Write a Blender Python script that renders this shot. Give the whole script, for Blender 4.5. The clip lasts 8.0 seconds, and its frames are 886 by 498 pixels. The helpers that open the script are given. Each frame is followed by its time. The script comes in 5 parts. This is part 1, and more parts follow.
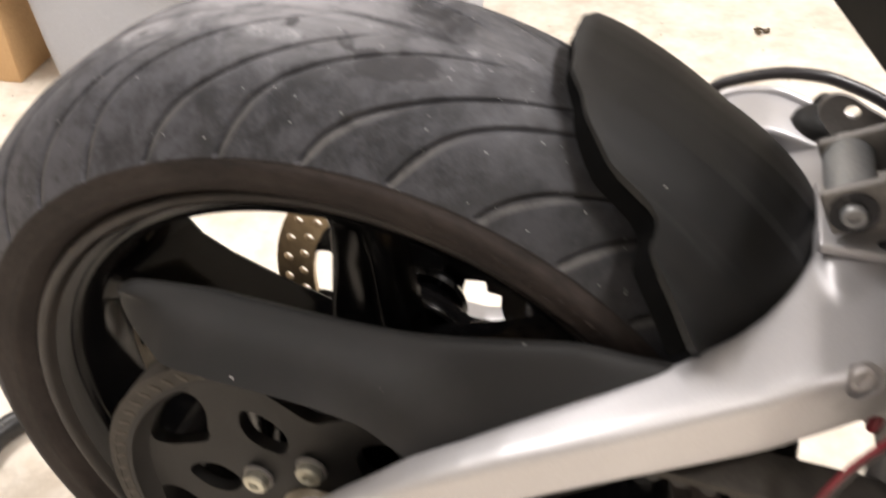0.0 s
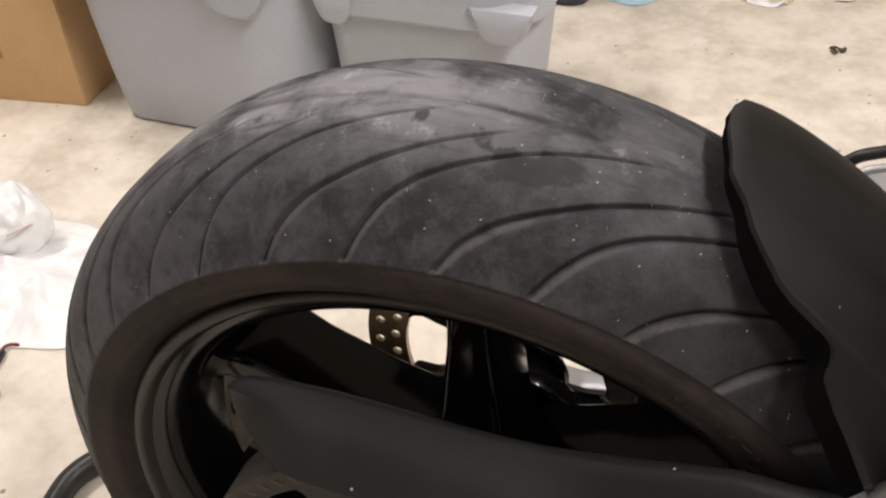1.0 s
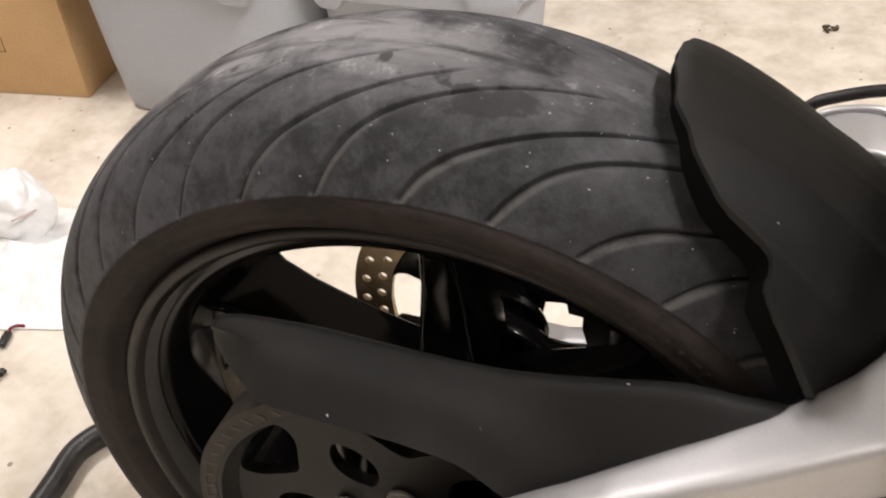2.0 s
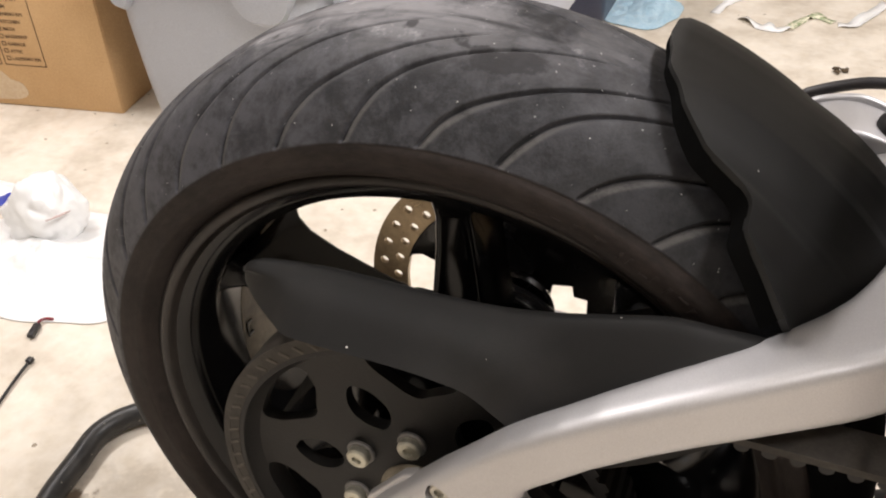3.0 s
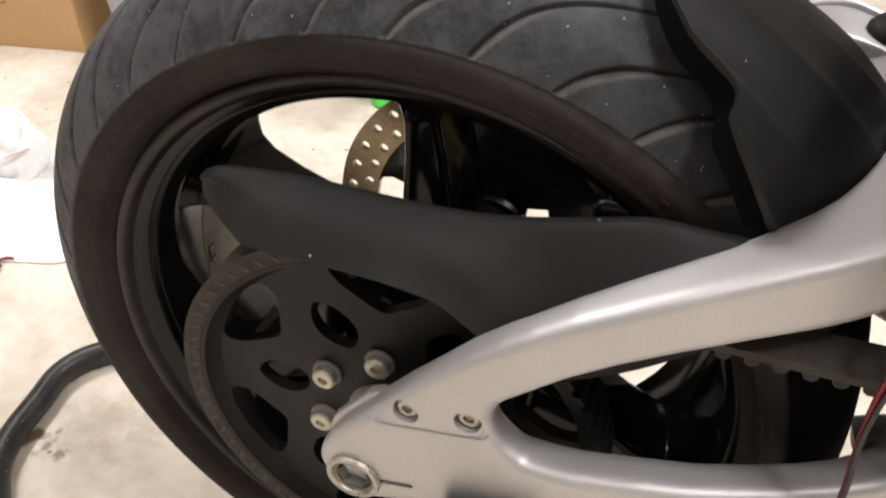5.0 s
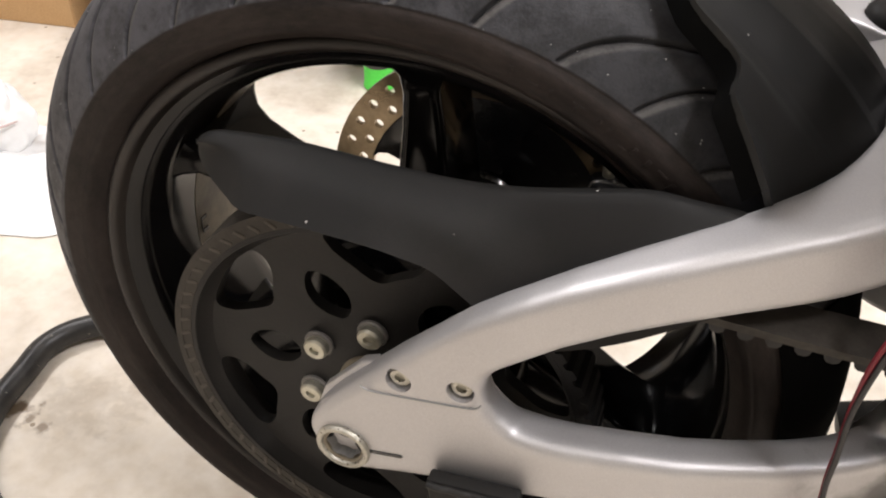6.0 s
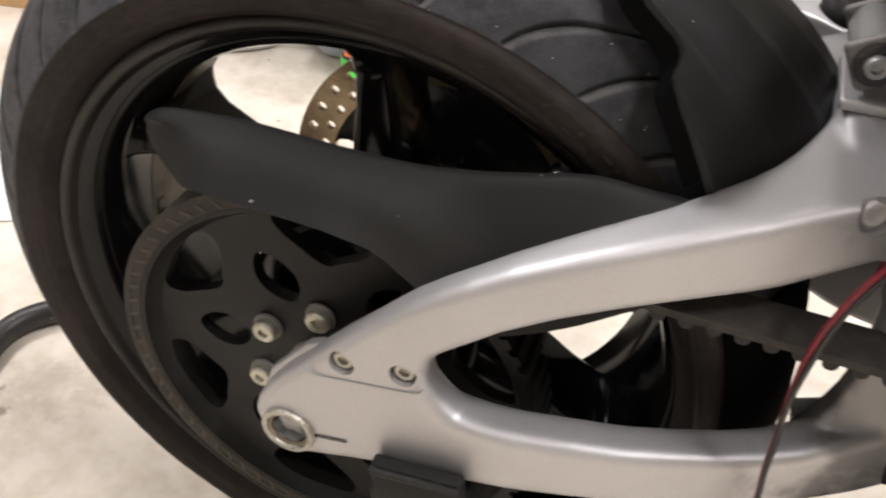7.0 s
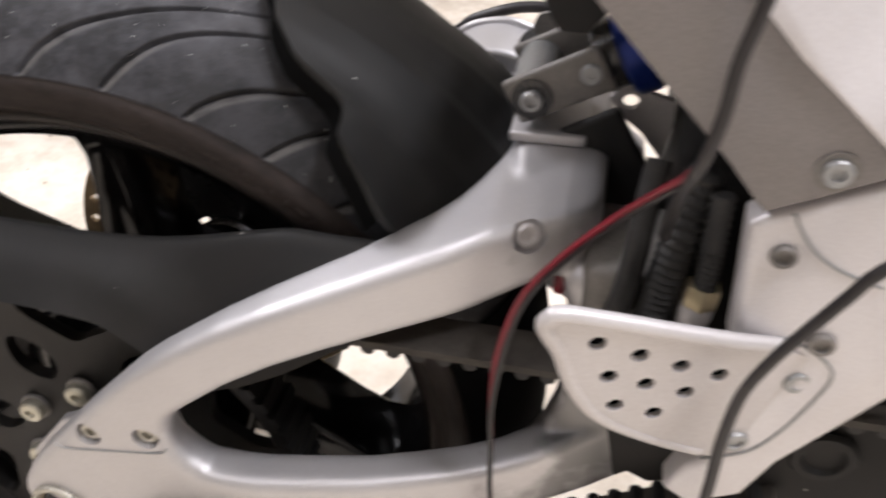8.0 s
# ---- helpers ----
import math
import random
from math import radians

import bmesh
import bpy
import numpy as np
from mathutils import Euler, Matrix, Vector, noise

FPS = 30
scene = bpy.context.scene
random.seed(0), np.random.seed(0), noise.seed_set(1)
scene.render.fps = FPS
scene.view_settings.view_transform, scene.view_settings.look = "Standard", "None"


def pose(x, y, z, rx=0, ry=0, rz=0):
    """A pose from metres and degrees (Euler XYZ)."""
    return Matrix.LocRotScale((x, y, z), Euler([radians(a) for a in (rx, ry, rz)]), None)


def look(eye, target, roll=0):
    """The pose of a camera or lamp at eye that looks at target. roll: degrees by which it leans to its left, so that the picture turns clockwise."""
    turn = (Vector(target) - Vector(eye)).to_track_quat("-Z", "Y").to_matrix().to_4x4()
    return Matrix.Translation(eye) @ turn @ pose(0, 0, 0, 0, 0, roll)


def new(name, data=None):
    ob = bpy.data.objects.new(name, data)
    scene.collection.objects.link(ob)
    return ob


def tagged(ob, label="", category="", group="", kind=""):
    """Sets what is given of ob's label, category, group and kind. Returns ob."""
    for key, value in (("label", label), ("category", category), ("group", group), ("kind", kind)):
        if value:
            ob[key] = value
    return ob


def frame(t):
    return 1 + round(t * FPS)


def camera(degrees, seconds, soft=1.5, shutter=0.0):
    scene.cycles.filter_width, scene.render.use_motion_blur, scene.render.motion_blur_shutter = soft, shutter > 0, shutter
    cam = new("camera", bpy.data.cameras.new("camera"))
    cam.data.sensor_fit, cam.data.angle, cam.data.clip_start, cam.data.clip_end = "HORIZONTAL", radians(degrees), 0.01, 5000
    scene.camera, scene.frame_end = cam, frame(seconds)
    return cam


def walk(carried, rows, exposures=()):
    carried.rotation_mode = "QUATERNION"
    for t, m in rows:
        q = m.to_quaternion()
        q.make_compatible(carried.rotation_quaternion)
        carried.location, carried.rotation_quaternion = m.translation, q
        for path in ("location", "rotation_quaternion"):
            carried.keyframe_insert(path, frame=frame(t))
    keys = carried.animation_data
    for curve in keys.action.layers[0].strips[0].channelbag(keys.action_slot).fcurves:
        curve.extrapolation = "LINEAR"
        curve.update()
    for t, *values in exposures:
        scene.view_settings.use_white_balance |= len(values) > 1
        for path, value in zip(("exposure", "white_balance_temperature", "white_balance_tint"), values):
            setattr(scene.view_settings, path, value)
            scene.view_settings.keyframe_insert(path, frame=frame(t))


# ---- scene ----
cam = camera(53.35, 8.0, soft=2.05, shutter=0.5)
PATH = [
    (0.0, 0.1715, -0.4082, 0.8374, 50.84, 0.24, 16.91),
    (0.5, 0.1222, -0.3802, 0.8558, 52.17, 0.62, 18.45),
    (1.0, 0.1093, -0.3679, 0.8602, 50.77, 1.54, 19.18),
    (1.5, 0.1077, -0.3747, 0.8504, 49.60, 1.83, 19.44),
    (1.7, 0.1200, -0.3800, 0.8497, 49.78, 2.46, 18.81),
    (2.8, 0.1689, -0.4591, 0.8360, 53.99, 2.24, 20.40),
    (3.0, 0.1676, -0.4655, 0.8325, 54.02, 1.78, 21.03),
    (3.5, 0.1686, -0.4687, 0.8303, 54.98, 1.97, 21.38),
    (4.0, 0.1727, -0.4673, 0.8220, 54.19, 1.51, 20.59),
    (4.5, 0.1721, -0.4610, 0.8104, 53.21, 1.44, 19.54),
    (5.0, 0.1690, -0.4613, 0.7917, 51.36, 0.80, 19.82),
    (5.2, 0.1679, -0.4642, 0.7875, 50.93, 0.45, 19.70),
    (6.3, 0.1654, -0.4742, 0.7793, 51.06, -1.62, 20.99),
    (6.5, 0.1708, -0.4767, 0.7769, 51.19, -2.33, 22.22),
    (7.0, 0.1876, -0.4665, 0.7738, 50.83, -2.47, 20.00),
    (7.5, 0.2324, -0.4590, 0.7889, 51.93, -1.41, 15.79),
    (8.0, 0.3004, -0.4542, 0.8022, 53.05, 0.02, 11.52),
]
walk(cam, [(t, pose(x, y, z, rx, ry, rz)) for t, x, y, z, rx, ry, rz in PATH], [(0.0, 0.13, 6450, 10), (0.5, -0.38, 6400, 10), (1.0, -0.60, 6500, 10), (1.5, -0.56, 6500, 10), (2.8, -0.33, 6420, 10), (4.0, -0.33, 6420, 10), (5.0, -0.23, 6350, 10), (6.5, -0.22, 6250, 10), (7.0, -0.20, 6210, 10), (7.5, -0.21, 6150, 12), (8.0, -0.06, 6030, 12)])

# ---- light ----
world = bpy.data.worlds.new("world")
scene.world = world
world.use_nodes = True
world.node_tree.nodes["Background"].inputs["Color"].default_value = (0.9, 0.86, 0.8, 1)
world.node_tree.nodes["Background"].inputs["Strength"].default_value = 0.05
scene.view_settings.exposure = 0.0


def area_lamp(name, place, target, size_x, size_y, watts, colour):
    data = bpy.data.lights.new(name, "AREA")
    data.shape, data.size, data.size_y, data.energy, data.color = "RECTANGLE", size_x, size_y, watts, colour
    ob = new(name, data)
    ob.matrix_world = look(place, target)
    return ob


LAMP = (1.0, 0.945, 0.925)
area_lamp("ceiling_tube_light", (1.30, 0.10, 2.60), (1.30, 0.10, 0), 0.14, 1.9, 128, LAMP)
# added to brighten the floor on the left, no such fitting seen
area_lamp("ceiling_tube_light", (-1.5, 0.75, 2.60), (-1.5, 0.75, 0), 0.14, 1.2, 64, LAMP)
# weak fill lamp, added to lift the near side
area_lamp("ceiling_tube_light", (-1.15, -1.00, 2.60), (-1.15, -1.00, 0), 1.2, 0.25, 16, LAMP)


# ---- materials ----
def material(name, colour, second=None, rough=0.5, metal=0.0, scale=20.0, bump=0.0, bump_scale=200.0, rough_spread=0.1, coat=0.0, detail=6.0, sharp=(0.35, 0.65), specks=None, speck_scale=260.0, speck_size=0.12, spec=0.5, speck_rare=0.965):
    """A surface with blotches at one scale, grain at a finer one, and relief from the grain; specks: the colour of scattered dust."""
    m = bpy.data.materials.new(name)
    m.use_nodes = True
    nt = m.node_tree
    n, l = nt.nodes, nt.links
    b = n["Principled BSDF"]
    b.inputs["Metallic"].default_value = metal
    b.inputs["Coat Weight"].default_value = coat
    b.inputs["Specular IOR Level"].default_value = spec
    tc = n.new("ShaderNodeTexCoord")
    big = n.new("ShaderNodeTexNoise")
    big.inputs["Scale"].default_value, big.inputs["Detail"].default_value, big.inputs["Roughness"].default_value = scale, detail, 0.62
    l.new(tc.outputs["Object"], big.inputs["Vector"])
    ramp = n.new("ShaderNodeValToRGB")
    ramp.color_ramp.elements[0].position, ramp.color_ramp.elements[1].position = sharp
    ramp.color_ramp.elements[0].color = (*colour, 1)
    ramp.color_ramp.elements[1].color = (*(second or tuple(min(1, c * 1.25 + 0.004) for c in colour)), 1)
    l.new(big.outputs["Fac"], ramp.inputs["Fac"])
    fine = n.new("ShaderNodeTexNoise")
    fine.inputs["Scale"].default_value, fine.inputs["Detail"].default_value = bump_scale, 4
    l.new(tc.outputs["Object"], fine.inputs["Vector"])
    grain = n.new("ShaderNodeMix")
    grain.data_type, grain.blend_type = "RGBA", "OVERLAY"
    grain.inputs["Factor"].default_value = 0.22
    l.new(ramp.outputs["Color"], grain.inputs["A"])
    l.new(fine.outputs["Fac"], grain.inputs["B"])
    out = grain.outputs["Result"]
    if specks:
        vor = n.new("ShaderNodeTexVoronoi")
        vor.inputs["Scale"].default_value = speck_scale
        l.new(tc.outputs["Object"], vor.inputs["Vector"])
        pick = n.new("ShaderNodeSeparateColor")
        l.new(vor.outputs["Color"], pick.inputs["Color"])
        rare = n.new("ShaderNodeMath")
        rare.operation, rare.inputs[1].default_value = "GREATER_THAN", speck_rare
        l.new(pick.outputs["Red"], rare.inputs[0])
        near = n.new("ShaderNodeMath")
        near.operation, near.inputs[1].default_value = "LESS_THAN", speck_size
        l.new(vor.outputs["Distance"], near.inputs[0])
        both = n.new("ShaderNodeMath")
        both.operation = "MULTIPLY"
        l.new(rare.outputs[0], both.inputs[0]), l.new(near.outputs[0], both.inputs[1])
        mix = n.new("ShaderNodeMix")
        mix.data_type = "RGBA"
        l.new(both.outputs[0], mix.inputs["Factor"]), l.new(out, mix.inputs["A"])
        mix.inputs["B"].default_value = (*specks, 1)
        out = mix.outputs["Result"]
    l.new(out, b.inputs["Base Color"])
    rr = n.new("ShaderNodeMapRange")
    rr.inputs["To Min"].default_value, rr.inputs["To Max"].default_value = max(0.02, rough - rough_spread), min(1, rough + rough_spread)
    l.new(big.outputs["Fac"], rr.inputs["Value"])
    l.new(rr.outputs["Result"], b.inputs["Roughness"])
    if bump:
        bp = n.new("ShaderNodeBump")
        bp.inputs["Strength"].default_value, bp.inputs["Distance"].default_value = bump, 0.002
        l.new(fine.outputs["Fac"], bp.inputs["Height"])
        l.new(bp.outputs["Normal"], b.inputs["Normal"])
    return m


M_FLOOR = material("concrete", (0.56, 0.492, 0.402), (0.75, 0.682, 0.585), 0.75, scale=7.5, bump=0.35, bump_scale=45, detail=12, sharp=(0.36, 0.60), specks=(0.33, 0.27, 0.20), speck_scale=38, speck_size=0.13, speck_rare=0.90)
M_WALL = material("painted_wall", (0.62, 0.60, 0.56), (0.68, 0.66, 0.62), 0.8, scale=2, bump=0.1)
M_RIM = material("gloss_black_paint", (0.004, 0.004, 0.0045), (0.007, 0.0065, 0.0065), 0.12, scale=12, rough_spread=0.05, spec=0.24)
M_SILVER = material("silver_paint", (0.52, 0.510, 0.518), (0.565, 0.555, 0.563), 0.50, metal=0.75, scale=9, bump=0.012, bump_scale=1500, specks=(0.85, 0.85, 0.85), speck_scale=90, speck_size=0.03, rough_spread=0.05)
M_STEEL = material("zinc_steel", (0.60, 0.585, 0.50), (0.44, 0.42, 0.34), 0.36, metal=0.75, scale=60, bump=0.1)
M_WORN = material("worn_steel", (0.40, 0.385, 0.33), (0.56, 0.54, 0.48), 0.42, metal=0.75, scale=160, bump=0.25, bump_scale=420, specks=(0.12, 0.10, 0.07), speck_scale=420, speck_size=0.3, speck_rare=0.80)
M_STAND = material("scuffed_black_tube", (0.012, 0.0118, 0.0122), (0.034, 0.032, 0.030), 0.40, scale=45, bump=0.12, bump_scale=500, specks=(0.30, 0.27, 0.23), speck_scale=210, speck_size=0.16, speck_rare=0.93, spec=0.4)
M_FRAME = material("light_silver_paint", (0.64, 0.617, 0.622), (0.71, 0.688, 0.692), 0.40, metal=0.25, scale=12, bump=0.05, bump_scale=700)
M_BLACK_STEEL = material("black_enamel", (0.012, 0.012, 0.013), (0.022, 0.021, 0.02), 0.25, scale=15, coat=0.3)
M_PLASTIC = material("black_plastic", (0.0155, 0.0152, 0.0148), (0.027, 0.0257, 0.0243), 0.52, scale=8, sharp=(0.42, 0.75), bump=0.10, bump_scale=1400, specks=(0.45, 0.43, 0.41), speck_scale=75, speck_size=0.055, spec=0.16, speck_rare=0.66)
M_FENDER = material("mudguard_plastic", (0.016, 0.016, 0.0157), (0.027, 0.026, 0.025), 0.50, scale=7, sharp=(0.4, 0.7), bump=0.10, bump_scale=1400, specks=(0.4, 0.38, 0.36), speck_scale=75, speck_size=0.05, spec=0.22, speck_rare=0.84)
M_PULLEY = material("dusty_black_pulley", (0.0045, 0.0042, 0.0041), (0.0100, 0.0091, 0.0083), 0.5, scale=30, spec=0.28, bump=0.1, bump_scale=500)
M_RUBBER = material("belt_rubber", (0.006, 0.006, 0.006), (0.014, 0.013, 0.012), 0.65, scale=25, bump=0.15, bump_scale=600)
# flat near-black that stands for deep shade
M_SHADE = material("shade_black", (0.0025, 0.0025, 0.0025), (0.004, 0.004, 0.004), 0.9, scale=25, spec=0.05)
M_BELT_EDGE = material("dusty_belt_edge", (0.030, 0.026, 0.022), (0.060, 0.053, 0.045), 0.7, scale=40, bump=0.15, bump_scale=600, spec=0.3)
M_DISC = material("brake_disc_steel", (0.24, 0.185, 0.12), (0.38, 0.30, 0.20), 0.30, metal=1.0, scale=40)
M_CARD = material("cardboard", (0.57, 0.36, 0.175), (0.64, 0.42, 0.215), 0.8, scale=6, bump=0.08, bump_scale=240)
M_INK = material("brown_ink", (0.10, 0.055, 0.03), None, 0.8)
M_BIN = material("grey_bin_plastic", (0.43, 0.45, 0.50), (0.47, 0.49, 0.54), 0.5, scale=4, bump=0.08, bump_scale=500)
M_LID = material("bin_lid_plastic", (0.55, 0.56, 0.58), (0.60, 0.61, 0.62), 0.45, scale=4, bump=0.05, bump_scale=500)
M_NAVY = material("navy_plastic", (0.025, 0.03, 0.06), (0.035, 0.04, 0.075), 0.4, scale=6)
M_CLOTH = material("blue_paper", (0.42, 0.62, 0.75), (0.52, 0.70, 0.82), 0.9, scale=30, bump=0.3, bump_scale=120)
M_WHITE = material("white_film", (0.78, 0.78, 0.77), (0.86, 0.86, 0.85), 0.4, scale=12, bump=0.2, bump_scale=80)
M_DEBRIS = material("dry_leaf", (0.05, 0.035, 0.02), (0.10, 0.07, 0.04), 0.9, scale=90)
M_RED = material("red_insulation", (0.20, 0.007, 0.020), (0.15, 0.006, 0.016), 0.4, scale=40)
M_BLACK_WIRE = material("black_insulation", (0.013, 0.0115, 0.0125), (0.022, 0.0195, 0.021), 0.4, scale=40)
M_HOSE = material("dull_hose_rubber", (0.020, 0.0195, 0.0195), (0.042, 0.041, 0.040), 0.62, scale=60, bump=0.15, bump_scale=500, spec=0.25)
M_GREEN = material("green_print", (0.08, 0.62, 0.06), (0.10, 0.68, 0.08), 0.35, scale=20)
M_ORANGE = material("orange_print", (0.85, 0.16, 0.02), None, 0.4)
M_PANEL = material("taupe_plastic", (0.208, 0.191, 0.188), (0.236, 0.218, 0.214), 0.42, scale=5, bump=0.05, bump_scale=900)
M_HEEL = material("matte_silver_paint", (0.56, 0.535, 0.535), (0.62, 0.597, 0.595), 0.42, metal=0.25, scale=12, bump=0.05, bump_scale=700)
M_BRASS = material("brass", (0.50, 0.42, 0.26), (0.60, 0.53, 0.36), 0.35, metal=0.6, scale=60)
M_BLUE = material("blue_anodised", (0.008, 0.022, 0.15), (0.012, 0.032, 0.20), 0.3, metal=0.5, scale=30)
M_GREYCAST = material("grey_cast_metal", (0.30, 0.31, 0.31), (0.38, 0.38, 0.38), 0.42, metal=0.5, scale=20, bump=0.1, bump_scale=500)
M_DARKCAST = material("dusty_cast_metal", (0.16, 0.15, 0.14), (0.24, 0.225, 0.21), 0.5, metal=0.3, scale=24, bump=0.15, bump_scale=400)
M_LIP = material("dusty_rim_lip", (0.010, 0.0084, 0.0075), (0.024, 0.0195, 0.0170), 0.36, scale=22, spec=0.30, bump=0.04)
M_TICK = material("pale_belt_cord", (0.060, 0.053, 0.044), (0.085, 0.075, 0.062), 0.7, scale=60, spec=0.3)
M_ROADDUST = material("baked_road_dust", (0.08, 0.067, 0.048), (0.20, 0.17, 0.125), 0.5, scale=32, sharp=(0.28, 0.60), bump=0.12, bump_scale=500, spec=0.25)
M_PAPER_EDGE = material("scuffed_card", (0.62, 0.47, 0.31), (0.66, 0.52, 0.36), 0.85, scale=25)
M_TAN = material("oily_tan_deposit", (0.16, 0.13, 0.09), (0.30, 0.26, 0.19), 0.5, scale=60, bump=0.2, bump_scale=300)


# ---- building helpers ----
def mesh_of(name, verts, faces, smooth=True):
    me = bpy.data.meshes.new(name)
    me.from_pydata([tuple(v) for v in verts], [], [tuple(f) for f in faces])
    bm = bmesh.new()
    bm.from_mesh(me)
    bmesh.ops.recalc_face_normals(bm, faces=bm.faces)
    bm.to_mesh(me)
    bm.free()
    if smooth:
        me.shade_smooth()
    return me


def sharpen(me, degrees=35):
    me.shade_smooth()
    me.set_sharp_from_angle(angle=radians(degrees))
    return me


def put(name, me, mat, parent=None, label="", lift=0.0, **tags):
    me.materials.clear()
    me.materials.append(mat)
    ob = new(name, me)
    ob.location.z = lift
    if parent:
        ob.parent = parent
        while parent:
            ob.location.z -= parent.matrix_basis.translation.z
            parent = parent.parent
    return tagged(ob, label, **tags)


def join(*parts):
    """Several (verts, faces) as one."""
    verts, faces = [], []
    for v, f in parts:
        k = len(verts)
        verts += [tuple(p) for p in v]
        faces += [tuple(i + k for i in q) for q in f]
    return verts, faces


def moved(vf, m):
    return [tuple(m @ Vector(p)) for p in vf[0]], vf[1]


def lathe(profile, n=96, closed=True, start=0.0, end=360.0):
    """A profile of (radius, y) turned about the y axis."""
    full = abs(end - start - 360) < 1e-6
    k, verts, faces = len(profile), [], []
    cols = n if full else n + 1
    for i in range(cols):
        a = radians(start + (end - start) * i / n)
        verts += [(r * math.cos(a), y, r * math.sin(a)) for r, y in profile]
    for i in range(n):
        j = (i + 1) % cols
        for p in range(k if closed else k - 1):
            q = (p + 1) % k
            faces.append((i * k + p, i * k + q, j * k + q, j * k + p))
    if not full and closed:
        faces += [tuple(range(k)), tuple((cols - 1) * k + p for p in range(k))]
    return verts, faces


def loft(rings, cap=True, closed=True):
    k, verts, faces = len(rings[0]), [p for r in rings for p in r], []
    for i in range(len(rings) - 1):
        for p in range(k if closed else k - 1):
            q = (p + 1) % k
            faces.append((i * k + p, i * k + q, (i + 1) * k + q, (i + 1) * k + p))
    if cap and closed:
        faces += [tuple(range(k)), tuple((len(rings) - 1) * k + p for p in range(k))]
    return verts, faces


def spline(points, steps=8):
    """Catmull-Rom through the points."""
    pts = [Vector(p) for p in points]
    pts = [pts[0] * 2 - pts[1], *pts, pts[-1] * 2 - pts[-2]]
    out = []
    for i in range(1, len(pts) - 2):
        a, b, c, d = pts[i - 1:i + 3]
        for s in range(steps):
            t = s / steps
            out.append(0.5 * (2 * b + (c - a) * t + (2 * a - 5 * b + 4 * c - d) * t * t + (3 * b - a - 3 * c + d) * t ** 3))
    return out + [pts[-2]]


def tube(points, radius, n=14, steps=8, ripple=0.0, turns=1.0):
    line = spline(points, steps)
    rings, side = [], None
    for i, p in enumerate(line):
        d = (line[min(i + 1, len(line) - 1)] - line[max(i - 1, 0)]).normalized()
        if side is None:
            side = d.cross(Vector((0, 0, 1)) if abs(d.z) < 0.9 else Vector((1, 0, 0))).normalized()
        side = (side - d * side.dot(d)).normalized()
        up = d.cross(side)
        r = radius * (1 + ripple * (1 if i % 2 else -1))
        rings.append([p + (side * math.cos(a) + up * math.sin(a)) * r for a in (2 * math.pi * k / n for k in range(n))])
    return loft(rings)


def rounded_box(x0, x1, y0, y1, z0, z1, bevel=0.004, segments=3, taper=1.0):
    bm = bmesh.new()
    bmesh.ops.create_cube(bm, size=1)
    for v in bm.verts:
        s = taper if v.co.z < 0 else 1.0
        v.co = Vector(((x0 + x1) / 2 + v.co.x * (x1 - x0) * s, (y0 + y1) / 2 + v.co.y * (y1 - y0) * s, z0 + (v.co.z + 0.5) * (z1 - z0)))
    if bevel:
        bmesh.ops.bevel(bm, geom=bm.edges[:], offset=bevel, segments=segments, profile=0.5, affect="EDGES")
    bm.verts.index_update()
    out = [tuple(v.co) for v in bm.verts], [tuple(v.index for v in f.verts) for f in bm.faces]
    bm.free()
    return out


def prism(outline, y0, y1, bevel=0.0, segments=2, plane="xz"):
    """An outline in x and z (or x and y) pulled from y0 to y1, its rims bevelled."""
    bm = bmesh.new()
    lift = (lambda a, b, c: (a, c, b)) if plane == "xz" else (lambda a, b, c: (a, b, c))
    low = [bm.verts.new(lift(a, b, y0)) for a, b in outline]
    top = [bm.verts.new(lift(a, b, y1)) for a, b in outline]
    k = len(outline)
    caps = [bm.faces.new(low), bm.faces.new(top)]
    for i in range(k):
        bm.faces.new((low[i], low[(i + 1) % k], top[(i + 1) % k], top[i]))
    bmesh.ops.recalc_face_normals(bm, faces=bm.faces)
    if bevel:
        rims = list({e for f in caps for e in f.edges})
        bmesh.ops.bevel(bm, geom=rims, offset=bevel, segments=segments, profile=0.5, affect="EDGES")
    bm.verts.index_update()
    out = [tuple(v.co) for v in bm.verts], [tuple(v.index for v in f.verts) for f in bm.faces]
    bm.free()
    return out


def smooth_outline(points, steps=6):
    """A closed rounded outline through the points."""
    pts = [Vector((*p, 0)) for p in points]
    k, out = len(pts), []
    for i in range(k):
        a, b, c, d = pts[i - 1], pts[i], pts[(i + 1) % k], pts[(i + 2) % k]
        for s in range(steps):
            t = s / steps
            q = 0.5 * (2 * b + (c - a) * t + (2 * a - 5 * b + 4 * c - d) * t * t + (3 * b - a - 3 * c + d) * t ** 3)
            out.append((q.x, q.y))
    return out


def evaluated(me, *mods):
    """The mesh with modifiers (type, settings) worked into it."""
    ob = bpy.data.objects.new("shaping", me)
    scene.collection.objects.link(ob)
    for kind, settings in mods:
        mod = ob.modifiers.new(kind, kind)
        if kind == "REMESH":
            mod.mode, mod.voxel_size, mod.use_smooth_shade = "VOXEL", settings, True
        elif kind == "SMOOTH":
            mod.factor, mod.iterations = 0.5, settings
        elif kind == "BOOLEAN":
            mod.operation, mod.object, mod.solver = "DIFFERENCE", settings, "EXACT"
        elif kind == "SOLIDIFY":
            mod.thickness, mod.offset = settings, -1
        elif kind == "BEVEL":
            mod.width, mod.segments, mod.limit_method, mod.angle_limit = settings, 2, "ANGLE", radians(40)
        elif kind == "DECIMATE":
            mod.ratio = settings
    deps = bpy.context.evaluated_depsgraph_get()
    out = bpy.data.meshes.new_from_object(ob.evaluated_get(deps))
    bpy.data.objects.remove(ob)
    return out


